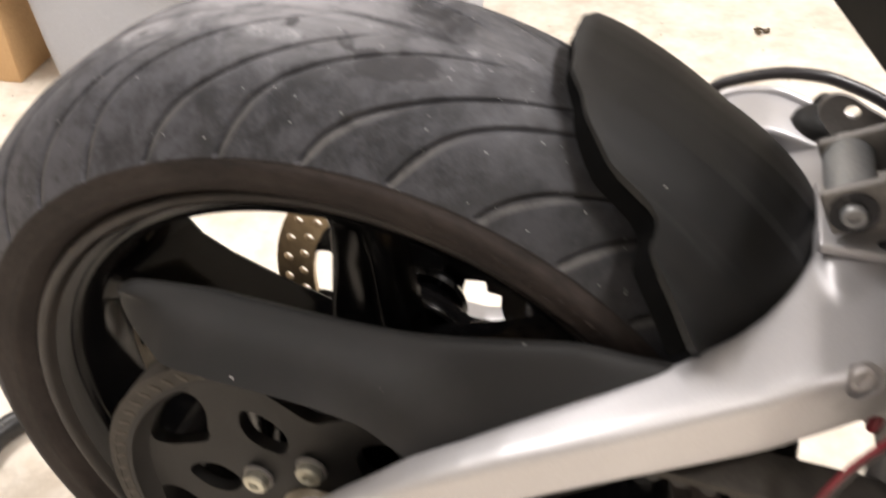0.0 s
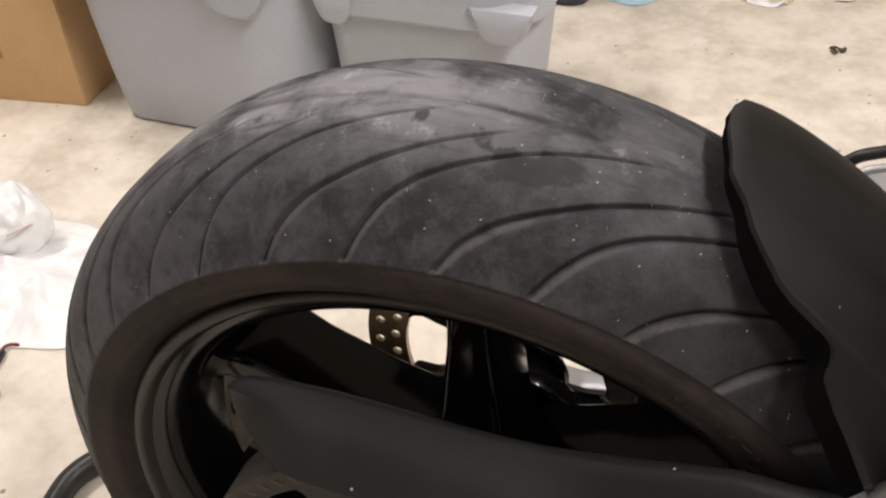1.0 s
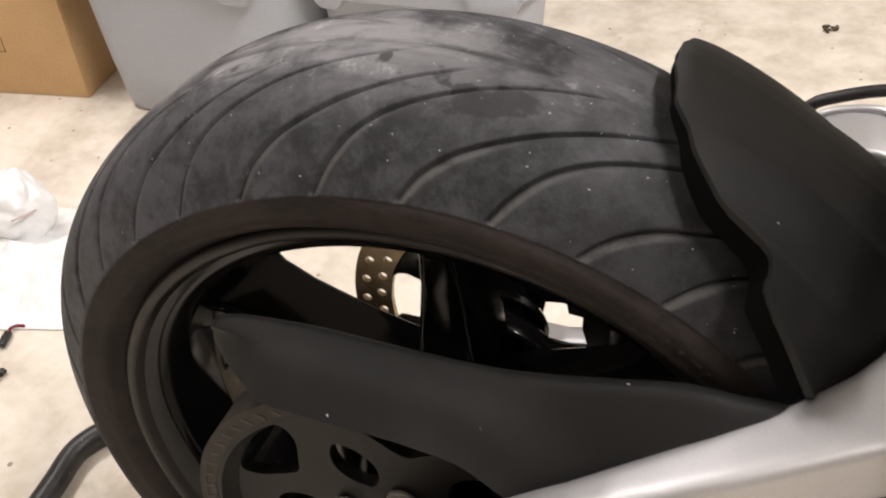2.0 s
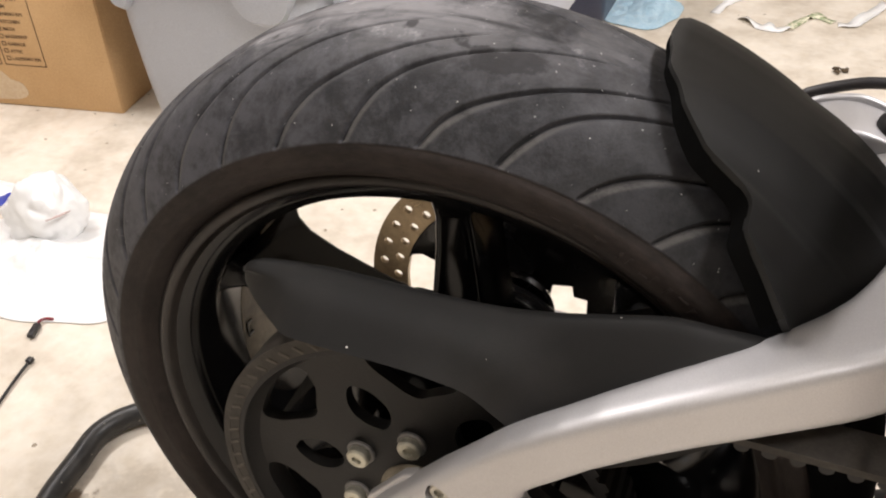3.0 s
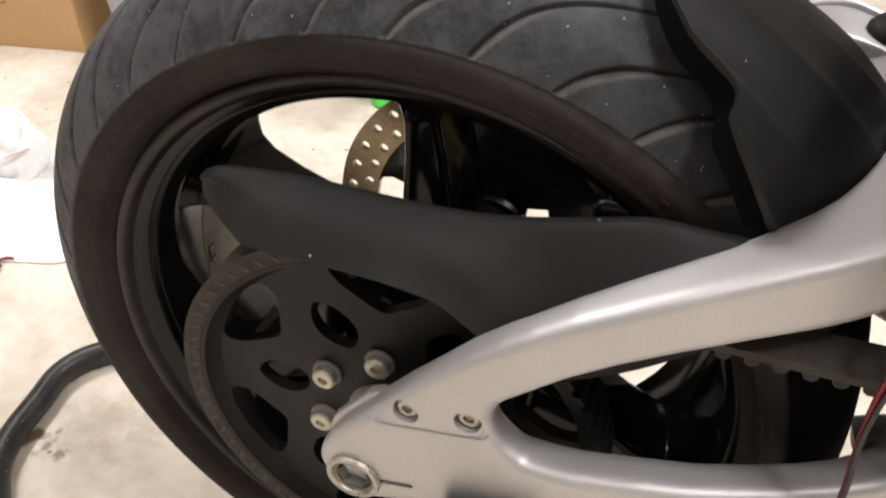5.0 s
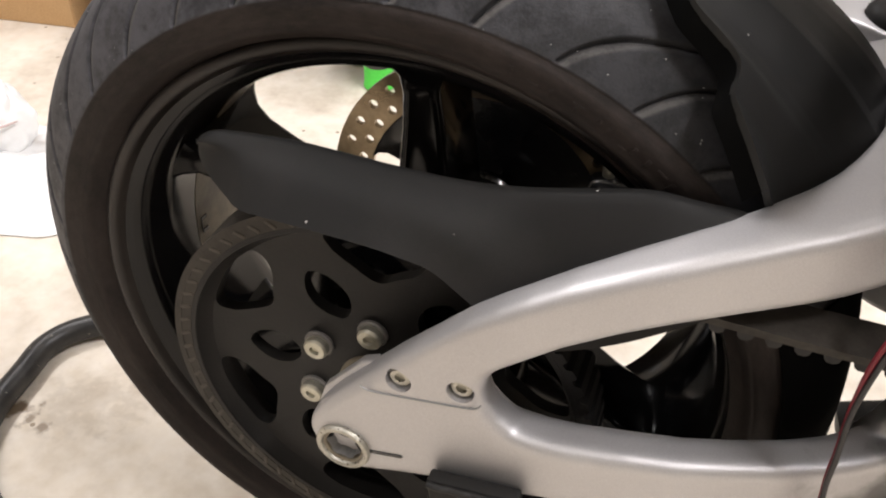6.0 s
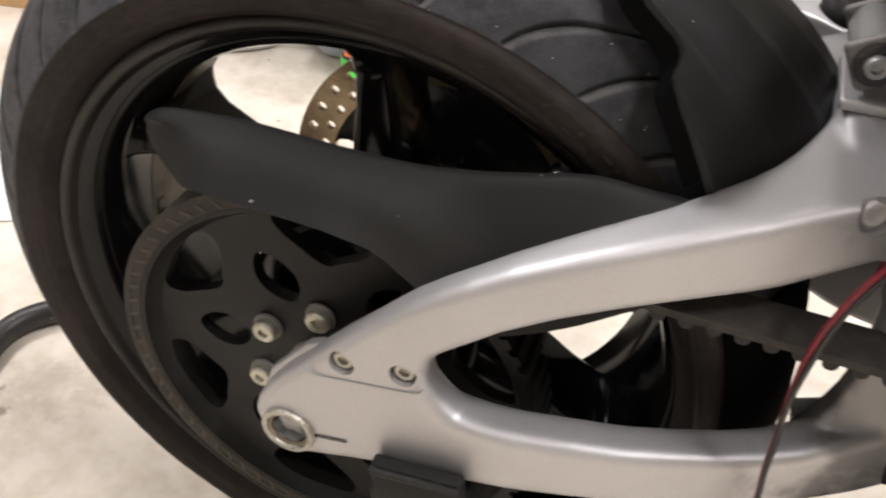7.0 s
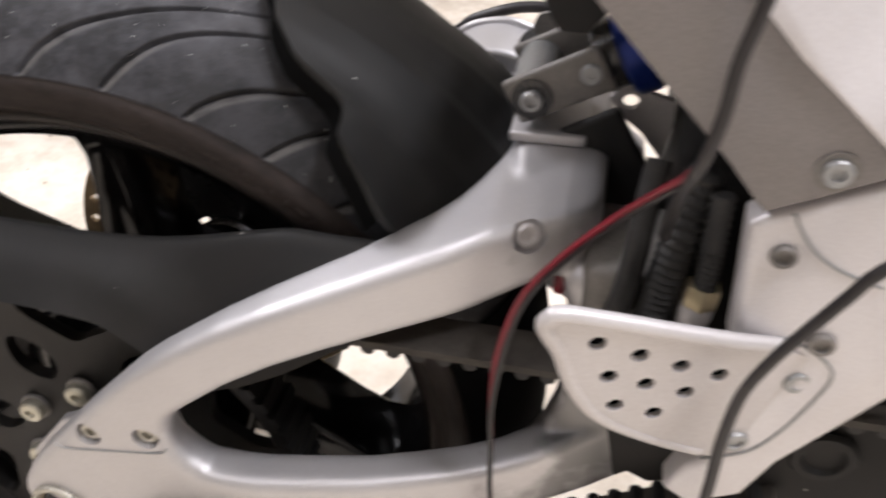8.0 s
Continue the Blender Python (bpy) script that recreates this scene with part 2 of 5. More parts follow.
def drilled(me, *cutters):
    """The mesh with the (verts, faces) cutters taken out of it."""
    tool = bpy.data.objects.new("cutter", mesh_of("cutter", *join(*cutters), smooth=False))
    scene.collection.objects.link(tool)
    out = evaluated(me, ("BOOLEAN", tool))
    bpy.data.objects.remove(tool)
    return out


def rounded_ring(y0, y1, z0, z1, x, r, n=5):
    """A rounded rectangle in y and z at x."""
    out = []
    r = min(r, abs(y1 - y0) / 2 * 0.98, abs(z1 - z0) / 2 * 0.98)
    for cy, cz, a0 in ((y1 - r, z1 - r, 0), (y0 + r, z1 - r, 90), (y0 + r, z0 + r, 180), (y1 - r, z0 + r, 270)):
        for i in range(n + 1):
            a = radians(a0 + 90 * i / n)
            out.append(Vector((x, cy + r * math.cos(a), cz + r * math.sin(a))))
    return out


def facing(vf, place, way):
    """A shape built along +z, set at a place and turned to face a way."""
    q = Vector(way).normalized().to_track_quat("Z", "Y").to_matrix().to_4x4()
    return moved(vf, Matrix.Translation(place) @ q)


def turned(profile, n=24):
    """A profile of (radius, z) turned about the z axis."""
    verts, faces = [], []
    k = len(profile)
    for i in range(n):
        a = 2 * math.pi * i / n
        verts += [(r * math.cos(a), r * math.sin(a), z) for r, z in profile]
    for i in range(n):
        j = (i + 1) % n
        for p in range(k - 1):
            faces.append((i * k + p, i * k + p + 1, j * k + p + 1, j * k + p))
    return verts, faces


def cap_bolt(r, h, socket=0.5, n=24):
    """A round bolt head with a hollow socket."""
    return turned([(0, -0.001), (r * 0.96, -0.001), (r, h * 0.15), (r, h * 0.75), (r * 0.86, h), (r * socket, h), (r * socket * 0.9, h * 0.45), (0, h * 0.4)], n)


# ---- the garage ----
def slab(name, x0, x1, y0, y1, z0, z1, mat, label):
    put(name, mesh_of(name, *rounded_box(x0, x1, y0, y1, z0, z1, 0), smooth=False), mat, None, label, kind="structure")


def garage_floor():
    n, size = 90, 3.2
    verts, faces = [], []
    for j in range(n + 1):
        for i in range(n + 1):
            x, y = -4.5 + 9.0 * i / n, -3.0 + 7.0 * j / n
            verts.append((x, y, 0.0012 * noise.fractal(Vector((x * 3, y * 3, 0)), 0.6, 2.0, 4) - 0.0015))
    for j in range(n):
        for i in range(n):
            a = j * (n + 1) + i
            faces.append((a, a + 1, a + n + 2, a + n + 1))
    put("floor", mesh_of("floor", verts, faces), M_FLOOR, None, "pale stained concrete garage floor", kind="structure")


OZ = 0.3416  # height of the rear axle over the floor


def smears(m, spots, colour, ragged=62):
    """Ragged smears of dirt and painted shade, each at a place of its own: centre, half sizes, turn, strength."""
    n, l = m.node_tree.nodes, m.node_tree.links
    b = n["Principled BSDF"]
    out = b.inputs["Base Color"].links[0].from_socket
    tc = n.new("ShaderNodeTexCoord")
    rag = n.new("ShaderNodeTexNoise")
    rag.inputs["Scale"].default_value, rag.inputs["Detail"].default_value = ragged, 6
    l.new(tc.outputs["Object"], rag.inputs["Vector"])
    for place, size, turn, strong in spots:
        mp = n.new("ShaderNodeMapping")
        mp.vector_type = "TEXTURE"
        mp.inputs["Location"].default_value = place
        mp.inputs["Rotation"].default_value = (0, 0, radians(turn))
        mp.inputs["Scale"].default_value = size
        l.new(tc.outputs["Object"], mp.inputs["Vector"])
        far = n.new("ShaderNodeVectorMath")
        far.operation = "LENGTH"
        l.new(mp.outputs["Vector"], far.inputs[0])
        add = n.new("ShaderNodeMath")
        add.operation, add.inputs[1].default_value, add.inputs[2].default_value = "MULTIPLY_ADD", 3.4, -1.7
        l.new(rag.outputs["Fac"], add.inputs[0])
        tot = n.new("ShaderNodeMath")
        l.new(far.outputs["Value"], tot.inputs[0]), l.new(add.outputs[0], tot.inputs[1])
        mr = n.new("ShaderNodeMapRange")
        mr.inputs["From Min"].default_value, mr.inputs["From Max"].default_value = 0.95, 0.35
        mr.inputs["To Min"].default_value, mr.inputs["To Max"].default_value = 0.0, strong
        l.new(tot.outputs[0], mr.inputs["Value"])
        mix = n.new("ShaderNodeMix")
        mix.data_type = "RGBA"
        mix.inputs["B"].default_value = (*colour, 1)
        l.new(mr.outputs["Result"], mix.inputs["Factor"]), l.new(out, mix.inputs["A"])
        out = mix.outputs["Result"]
    l.new(out, b.inputs["Base Color"])


smears(M_FLOOR, (((-0.503, -0.004, 0), (0.024, 0.012, 1), 35, 0.9), ((-0.482, -0.014, 0), (0.014, 0.010, 1), 60, 0.6), ((-0.461, -0.019, 0), (0.010, 0.007, 1), 10, 0.6), ((-0.43, 0.03, 0), (0.12, 0.05, 1), 30, 0.15)), (0.13, 0.080, 0.042))
# road grime, with shade painted into it, where the arm meets the pivot
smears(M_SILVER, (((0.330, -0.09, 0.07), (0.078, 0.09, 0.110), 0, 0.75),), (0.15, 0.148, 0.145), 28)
garage_floor()
slab("wall_north", -4.5, 4.5, 4.0, 4.12, 0, 2.7, M_WALL, "plain off-white painted garage wall")
slab("wall_south", -4.5, 4.5, -3.12, -3.0, 0, 2.7, M_WALL, "plain off-white painted garage wall")
slab("wall_west", -4.62, -4.5, -3.0, 4.0, 0, 2.7, M_WALL, "plain off-white painted garage wall")
slab("wall_east", 4.5, 4.62, -3.0, 4.0, 0, 2.7, M_WALL, "plain off-white painted garage wall")
slab("ceiling", -4.62, 4.62, -3.12, 4.12, 2.7, 2.8, M_WALL, "plain off-white garage ceiling")

# ---- the motorcycle ----
bike = tagged(new("motorcycle"), "silver and black motorcycle with its rear wheel raised on a stand", "motorcycle")


def bpart(name, vf, mat, label="", parent=None, angle=35):
    me = vf if isinstance(vf, bpy.types.Mesh) else mesh_of(name, *vf)
    return put(name, sharpen(me, angle), mat, parent or bike, label, OZ)


# tyre
TYRE_C, TYRE_R = 0.2135, 0.096
# two kinds of groove in turn: how far across the tread, and the angle it has swept from the shoulder
GROOVES = (
    ([0.010, 0.0168, 0.0256, 0.0358, 0.047, 0.056, 0.062, 0.067, 0.077, 0.085, 0.090], [-29.3, -26.2, -21.3, -16.2, -11.4, -7.6, -5.6, -4.0, -1.6, 0.0, 0.5], 0.010, -1.2),
    ([0.015, 0.021, 0.031, 0.042, 0.047, 0.054, 0.059, 0.0677, 0.0768, 0.085, 0.090], [-27.5, -25.2, -21.4, -16.8, -14.8, -11.6, -9.6, -5.4, -2.0, 0.0, 0.5], 0.021, 8.8),
)


def tyre_material():
    m = material("tyre_rubber", (0.017, 0.017, 0.0185), (0.027, 0.0265, 0.0275), 0.62, scale=28, bump=0.12, bump_scale=700, specks=(0.42, 0.41, 0.40), speck_scale=240, speck_size=0.115, spec=0.2, speck_rare=0.85)
    nt = m.node_tree
    n, l = nt.nodes, nt.links
    b = n["Principled BSDF"]
    base = b.inputs["Base Color"].links[0].from_socket
    tc = n.new("ShaderNodeTexCoord")
    xyz = n.new("ShaderNodeSeparateXYZ")
    l.new(tc.outputs["Object"], xyz.inputs["Vector"])

    def calc(op, a, c=None):
        k = n.new("ShaderNodeMath")
        k.operation = op
        for i, v in enumerate((a, c)):
            if v is None:
                continue
            if isinstance(v, (int, float)):
                k.inputs[i].default_value = v
            else:
                l.new(v, k.inputs[i])
        return k.outputs[0]

    def ranged(v, a, c):
        k = n.new("ShaderNodeMapRange")
        k.interpolation_type = "SMOOTHSTEP"
        k.inputs["From Min"].default_value, k.inputs["From Max"].default_value = a, c
        l.new(v, k.inputs["Value"])
        return k.outputs["Result"]

    off_x, off_z = calc("ADD", xyz.outputs["X"], 0.0027), calc("ADD", xyz.outputs["Z"], 0.0015)
    radius = calc("SQRT", calc("ADD", calc("MULTIPLY", off_x, off_x), calc("MULTIPLY", off_z, off_z)))
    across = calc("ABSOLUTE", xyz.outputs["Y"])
    cloud = n.new("ShaderNodeTexNoise")
    cloud.inputs["Scale"].default_value, cloud.inputs["Detail"].default_value, cloud.inputs["Roughness"].default_value = 16, 8, 0.65
    l.new(tc.outputs["Object"], cloud.inputs["Vector"])
    smear = n.new("ShaderNodeTexNoise")
    smear.inputs["Scale"].default_value, smear.inputs["Detail"].default_value, smear.inputs["Roughness"].default_value, smear.inputs["Distortion"].default_value = 46, 10, 0.75, 0.15
    l.new(tc.outputs["Object"], smear.inputs["Vector"])

    def mixed(fac, under, over):
        k = n.new("ShaderNodeMix")
        k.data_type = "RGBA"
        l.new(fac, k.inputs["Factor"]), l.new(under, k.inputs["A"])
        k.inputs["B"].default_value = (*over, 1)
        return k.outputs["Result"]

    # faint wiped dust over the whole tread, heavier on the scuffed running band; sheen painted in towards the rear
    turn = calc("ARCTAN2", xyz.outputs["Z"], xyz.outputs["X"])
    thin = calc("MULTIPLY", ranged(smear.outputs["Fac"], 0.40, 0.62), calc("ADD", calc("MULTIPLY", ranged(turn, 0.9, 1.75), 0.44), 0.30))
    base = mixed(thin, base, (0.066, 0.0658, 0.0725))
    # paler towards the rear, where the light's sheen is put into the colour
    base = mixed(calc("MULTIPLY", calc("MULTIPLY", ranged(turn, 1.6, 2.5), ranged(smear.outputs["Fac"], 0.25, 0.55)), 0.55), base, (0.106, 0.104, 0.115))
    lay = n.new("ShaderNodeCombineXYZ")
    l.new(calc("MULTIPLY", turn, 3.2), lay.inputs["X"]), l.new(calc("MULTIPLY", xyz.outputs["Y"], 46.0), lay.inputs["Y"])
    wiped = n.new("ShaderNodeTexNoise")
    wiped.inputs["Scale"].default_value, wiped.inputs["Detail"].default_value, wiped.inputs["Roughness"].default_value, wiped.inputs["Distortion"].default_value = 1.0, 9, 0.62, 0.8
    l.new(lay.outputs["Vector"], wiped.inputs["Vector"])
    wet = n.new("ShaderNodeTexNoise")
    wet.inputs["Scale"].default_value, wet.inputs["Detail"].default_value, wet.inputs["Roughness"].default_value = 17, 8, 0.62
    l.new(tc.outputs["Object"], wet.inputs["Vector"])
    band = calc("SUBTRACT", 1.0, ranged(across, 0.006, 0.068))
    # dust and painted sheen both grow over the top towards the rear
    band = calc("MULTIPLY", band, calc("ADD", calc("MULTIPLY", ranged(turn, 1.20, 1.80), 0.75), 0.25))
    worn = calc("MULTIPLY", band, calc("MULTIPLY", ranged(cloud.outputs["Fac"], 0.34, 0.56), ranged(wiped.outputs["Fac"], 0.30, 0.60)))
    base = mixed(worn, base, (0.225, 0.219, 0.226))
    # ragged oily stains where something was spilt on the crown
    spill = wet.outputs["Fac"]
    for at, size in (((0.044, -0.042, 0.292), (0.026, 0.012, 0.03)), ((-0.028, -0.0235, 0.300), (0.007, 0.009, 0.02)), ((-0.012, -0.050, 0.285), (0.005, 0.006, 0.01))):
        away = n.new("ShaderNodeVectorMath")
        away.operation = "SUBTRACT"
        l.new(tc.outputs["Object"], away.inputs[0])
        away.inputs[1].default_value = at
        shrunk = n.new("ShaderNodeVectorMath")
        shrunk.operation = "DIVIDE"
        l.new(away.outputs["Vector"], shrunk.inputs[0])
        shrunk.inputs[1].default_value = size
        far = n.new("ShaderNodeVectorMath")
        far.operation = "LENGTH"
        l.new(shrunk.outputs["Vector"], far.inputs[0])
        spill = calc("ADD", spill, calc("MULTIPLY", calc("MAXIMUM", calc("SUBTRACT", 1.25, far.outputs["Value"]), 0.0), 0.22))
    base = mixed(calc("MULTIPLY", ranged(spill, 0.62, 0.67), 0.75), base, (0.020, 0.019, 0.020))
    base = mixed(calc("MULTIPLY", ranged(smear.outputs["Fac"], 0.58, 0.70), calc("MULTIPLY", band, 0.85)), base, (0.43, 0.42, 0.42))
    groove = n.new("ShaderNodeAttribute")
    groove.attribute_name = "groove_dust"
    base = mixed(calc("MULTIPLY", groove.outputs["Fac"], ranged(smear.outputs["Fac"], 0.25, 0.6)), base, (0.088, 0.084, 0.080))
    # brown bloom on the sidewall
    side = calc("MULTIPLY", calc("SUBTRACT", 1.0, ranged(radius, 0.2568, 0.2582)), ranged(across, 0.060, 0.068))
    mix2 = n.new("ShaderNodeMix")
    mix2.data_type = "RGBA"
    l.new(side, mix2.inputs["Factor"]), l.new(base, mix2.inputs["A"])
    brown = n.new("ShaderNodeValToRGB")
    brown.color_ramp.elements[0].color, brown.color_ramp.elements[1].color = (0.012, 0.0095, 0.0088, 1), (0.036, 0.0280, 0.0248, 1)
    scuff_at = n.new("ShaderNodeCombineXYZ")
    l.new(calc("MULTIPLY", turn, 22.0), scuff_at.inputs["X"]), l.new(calc("MULTIPLY", radius, 260.0), scuff_at.inputs["Y"])
    scuff = n.new("ShaderNodeTexNoise")
    scuff.inputs["Scale"].default_value, scuff.inputs["Detail"].default_value, scuff.inputs["Roughness"].default_value = 1.0, 8, 0.7
    l.new(scuff_at.outputs["Vector"], scuff.inputs["Vector"])
    l.new(ranged(calc("ADD", calc("MULTIPLY", cloud.outputs["Fac"], 0.5), calc("MULTIPLY", scuff.outputs["Fac"], 0.5)), 0.30, 0.70), brown.inputs["Fac"])
    l.new(brown.outputs["Color"], mix2.inputs["B"])
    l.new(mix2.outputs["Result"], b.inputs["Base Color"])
    return m


M_TYRE = tyre_material()


SHADE_ROWS = []


# moulded bars in place of lettering on the sidewall: angle, width, inner and outer radius
SIDE_MARKS = [(a, w, 0.2432 + d, 0.2492 - e) for a, w, d, e in ((49.0, 0.5, 0, 0), (50.4, 1.5, 0.0048, 0), (53.0, 0.5, 0, 0), (55.2, 0.5, 0, 0), (56.2, 1.2, 0, 0.0048), (59.0, 0.5, 0, 0), (60.4, 0.5, 0, 0), (63.0, 1.6, 0.0048, 0), (63.6, 0.5, 0, 0), (67.0, 0.5, 0, 0.001), (69.0, 1.4, 0.002, 0.0028), (72.5, 0.5, 0, 0))]


def build_tyre():
    cols = 2400
    sx, sz = -0.0080, -0.0015  # how far the tyre sits off the rim's centre
    # across: near bead, sidewall, tread, far sidewall, far bead
    prof = [(0.224, -0.0735), (0.231, -0.0775), (0.2335, -0.0815), (0.2365, -0.0845), (0.240, -0.0868), (0.2405, -0.0862), (0.246, -0.0882), (0.251, -0.0886), (0.2545, -0.0880)]
    tread = 250
    shape_y = [0.0, 0.020, 0.030, 0.040, 0.050, 0.060, 0.067, 0.075, 0.080, 0.084, 0.0868]
    shape_r = [0.3040, 0.3034, 0.3021, 0.2997, 0.2957, 0.2893, 0.2830, 0.2735, 0.2662, 0.2600, 0.2560]
    for i in range(tread + 1):
        y = 0.0868 * math.sin(math.pi / 2 * (2 * i / tread - 1)) * 0.35 + 0.65 * 0.0868 * (2 * i / tread - 1)
        prof.append((float(np.interp(abs(y), shape_y, shape_r)), y))
    mid = np.array([p[0] for p in prof[9:]])
    for _ in range(38):
        mid[1:-1] = (mid[:-2] + 2 * mid[1:-1] + mid[2:]) / 4
    prof[9:] = [(float(r), p[1]) for r, p in zip(mid, prof[9:])]
    prof += [(r, -y) for r, y in reversed(prof[:9])]
    r0, y0 = np.array([p[0] for p in prof]), np.array([p[1] for p in prof])
    phi = np.arange(cols) * 360.0 / cols
    u = np.abs(y0)
    R = np.repeat(r0[None, :], cols, 0)
    depth, dusty = np.zeros_like(R), np.zeros_like(R)
    wide = np.interp(u, [0.0, 0.030, 0.045, 0.058, 0.075, 0.086], [0.0009, 0.0011, 0.0017, 0.0030, 0.0042, 0.0040])[None, :]
    for gu, ga, low, phase in GROOVES:
        fine = np.linspace(gu[0], gu[-1], 120)
        bend = np.interp(fine, gu, ga)
        for _ in range(30):
            bend[1:-1] = (bend[:-2] + 2 * bend[1:-1] + bend[2:]) / 4
        g = np.interp(u, fine, bend)
        slope = np.interp(u, fine, np.gradient(np.radians(bend), fine))[None, :] * r0[None, :]
        shift = np.where(y0 < 0, phase, phase + 5.0)[None, :]
        d = (phi[:, None] - shift - g[None, :] + 10.0) % 20.0 - 10.0
        d = -np.radians(d) * r0[None, :] / np.sqrt(1 + slope ** 2)
        # a deep slit along the one edge, a worn ramp rising out of it
        slit = np.clip(1.25 - np.abs(d) / 0.0010, 0, 1)
        ramp = np.clip(d / 0.0006 + 0.5, 0, 1) * np.clip(1 - d / wide, 0, 1)
        fade = (np.clip((u - low) / 0.010, 0, 1) * np.clip((0.0880 - u) / 0.0015, 0, 1))[None, :]
        depth = np.maximum(depth, fade * np.maximum(slit * 0.0038, ramp * 0.0015))
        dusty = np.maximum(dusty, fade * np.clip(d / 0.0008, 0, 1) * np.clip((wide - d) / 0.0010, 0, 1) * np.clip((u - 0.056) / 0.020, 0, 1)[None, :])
    c, s = np.cos(np.radians(phi))[:, None], np.sin(np.radians(phi))[:, None]
    front = np.clip((52.0 - np.abs((phi + 188.0) % 360.0 - 180.0)) / 40.0, 0, 1)
    front = (front * front * (3 - 2 * front))[:, None]
    # the tread's shoulder stands proud of the smooth sidewall, and the grooves run out at it
    whole = r0[None, :] - front * np.clip((r0[None, :] - 0.235) / 0.069, 0, 1) * 0.0150
    shoulder = np.hypot(whole * c - 0.0053, whole * s) - 0.2578
    depth *= np.clip(shoulder / 0.0012, 0, 1)
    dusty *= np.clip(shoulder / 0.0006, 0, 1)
    inside = (np.arange(len(prof)) >= 8) & (np.arange(len(prof)) < len(prof) - 8)
    depth *= inside[None, :]
    nr, ny = (r0 - TYRE_C) / TYRE_R, y0 / TYRE_R
    R = R - depth * np.where(inside, nr, 0)[None, :]
    Y = y0[None, :] - depth * np.where(inside, ny, 0)[None, :]
    R = R - front * np.clip((R - 0.235) / 0.069, 0, 1) * 0.0150
    # an added sheet follows the tread on the side of the pivot, in place of shade
    rows = np.nonzero((phi < 25.0) | (phi > 322.0))[0]
    rows = rows[np.argsort((phi[rows] + 180.0) % 360.0)][::8]
    sheet = []
    for k in rows:
        q = r0 - front[k, 0] * np.clip((r0 - 0.235) / 0.069, 0, 1) * 0.0150 + 0.0028
        a = radians(phi[k])
        sheet.append([Vector((q[j] * math.cos(a) + sx, y0[j] * 1.02, q[j] * math.sin(a) + sz)) for j in range(9, len(prof) - 9, 4)])
    SHADE_ROWS.extend(sheet)
    Y = Y - np.sign(Y) * np.clip(-shoulder / 0.0008, 0, 1) * (np.abs(Y) > 0.07) * 0.0009
    verts = np.stack([R * c + sx, Y + 0 * c, R * s + sz], -1).reshape(-1, 3)
    k = len(prof)
    i = np.arange(cols)[:, None] * k + np.arange(k - 1)[None, :]
    j = ((np.arange(cols) + 1) % cols)[:, None] * k + np.arange(k - 1)[None, :]
    faces = np.stack([i, j, j + 1, i + 1], -1).reshape(-1, 4)
    me = bpy.data.meshes.new("tyre")
    me.from_pydata(verts.tolist(), [], faces.tolist())
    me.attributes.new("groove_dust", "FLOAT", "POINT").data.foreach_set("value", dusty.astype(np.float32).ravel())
    me.shade_smooth()
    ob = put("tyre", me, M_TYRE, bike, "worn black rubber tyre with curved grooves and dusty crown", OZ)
    # moulded bars of lettering on the sidewall, too faint to read
    for a, wide, low, high in SIDE_MARKS:
        outer = 0.0880 + 0.10 * (high - 0.2480)
        vf = lathe([(low, -0.0862), (low, -0.0868), (low + 0.0008, -0.0872), (high - 0.0008, -outer), (high, -outer + 0.0003), (high, -0.0862)], 4, True, a, a + wide)
        vf = [(x - 0.0080, y, z - 0.0015) for x, y, z in vf[0]], vf[1]
        bpart("raised_mark", vf, M_TYRE, "", ob)
    return ob


tyre = build_tyre()


# wheel
def polar(r, a):
    return r * math.cos(radians(a)), r * math.sin(radians(a))


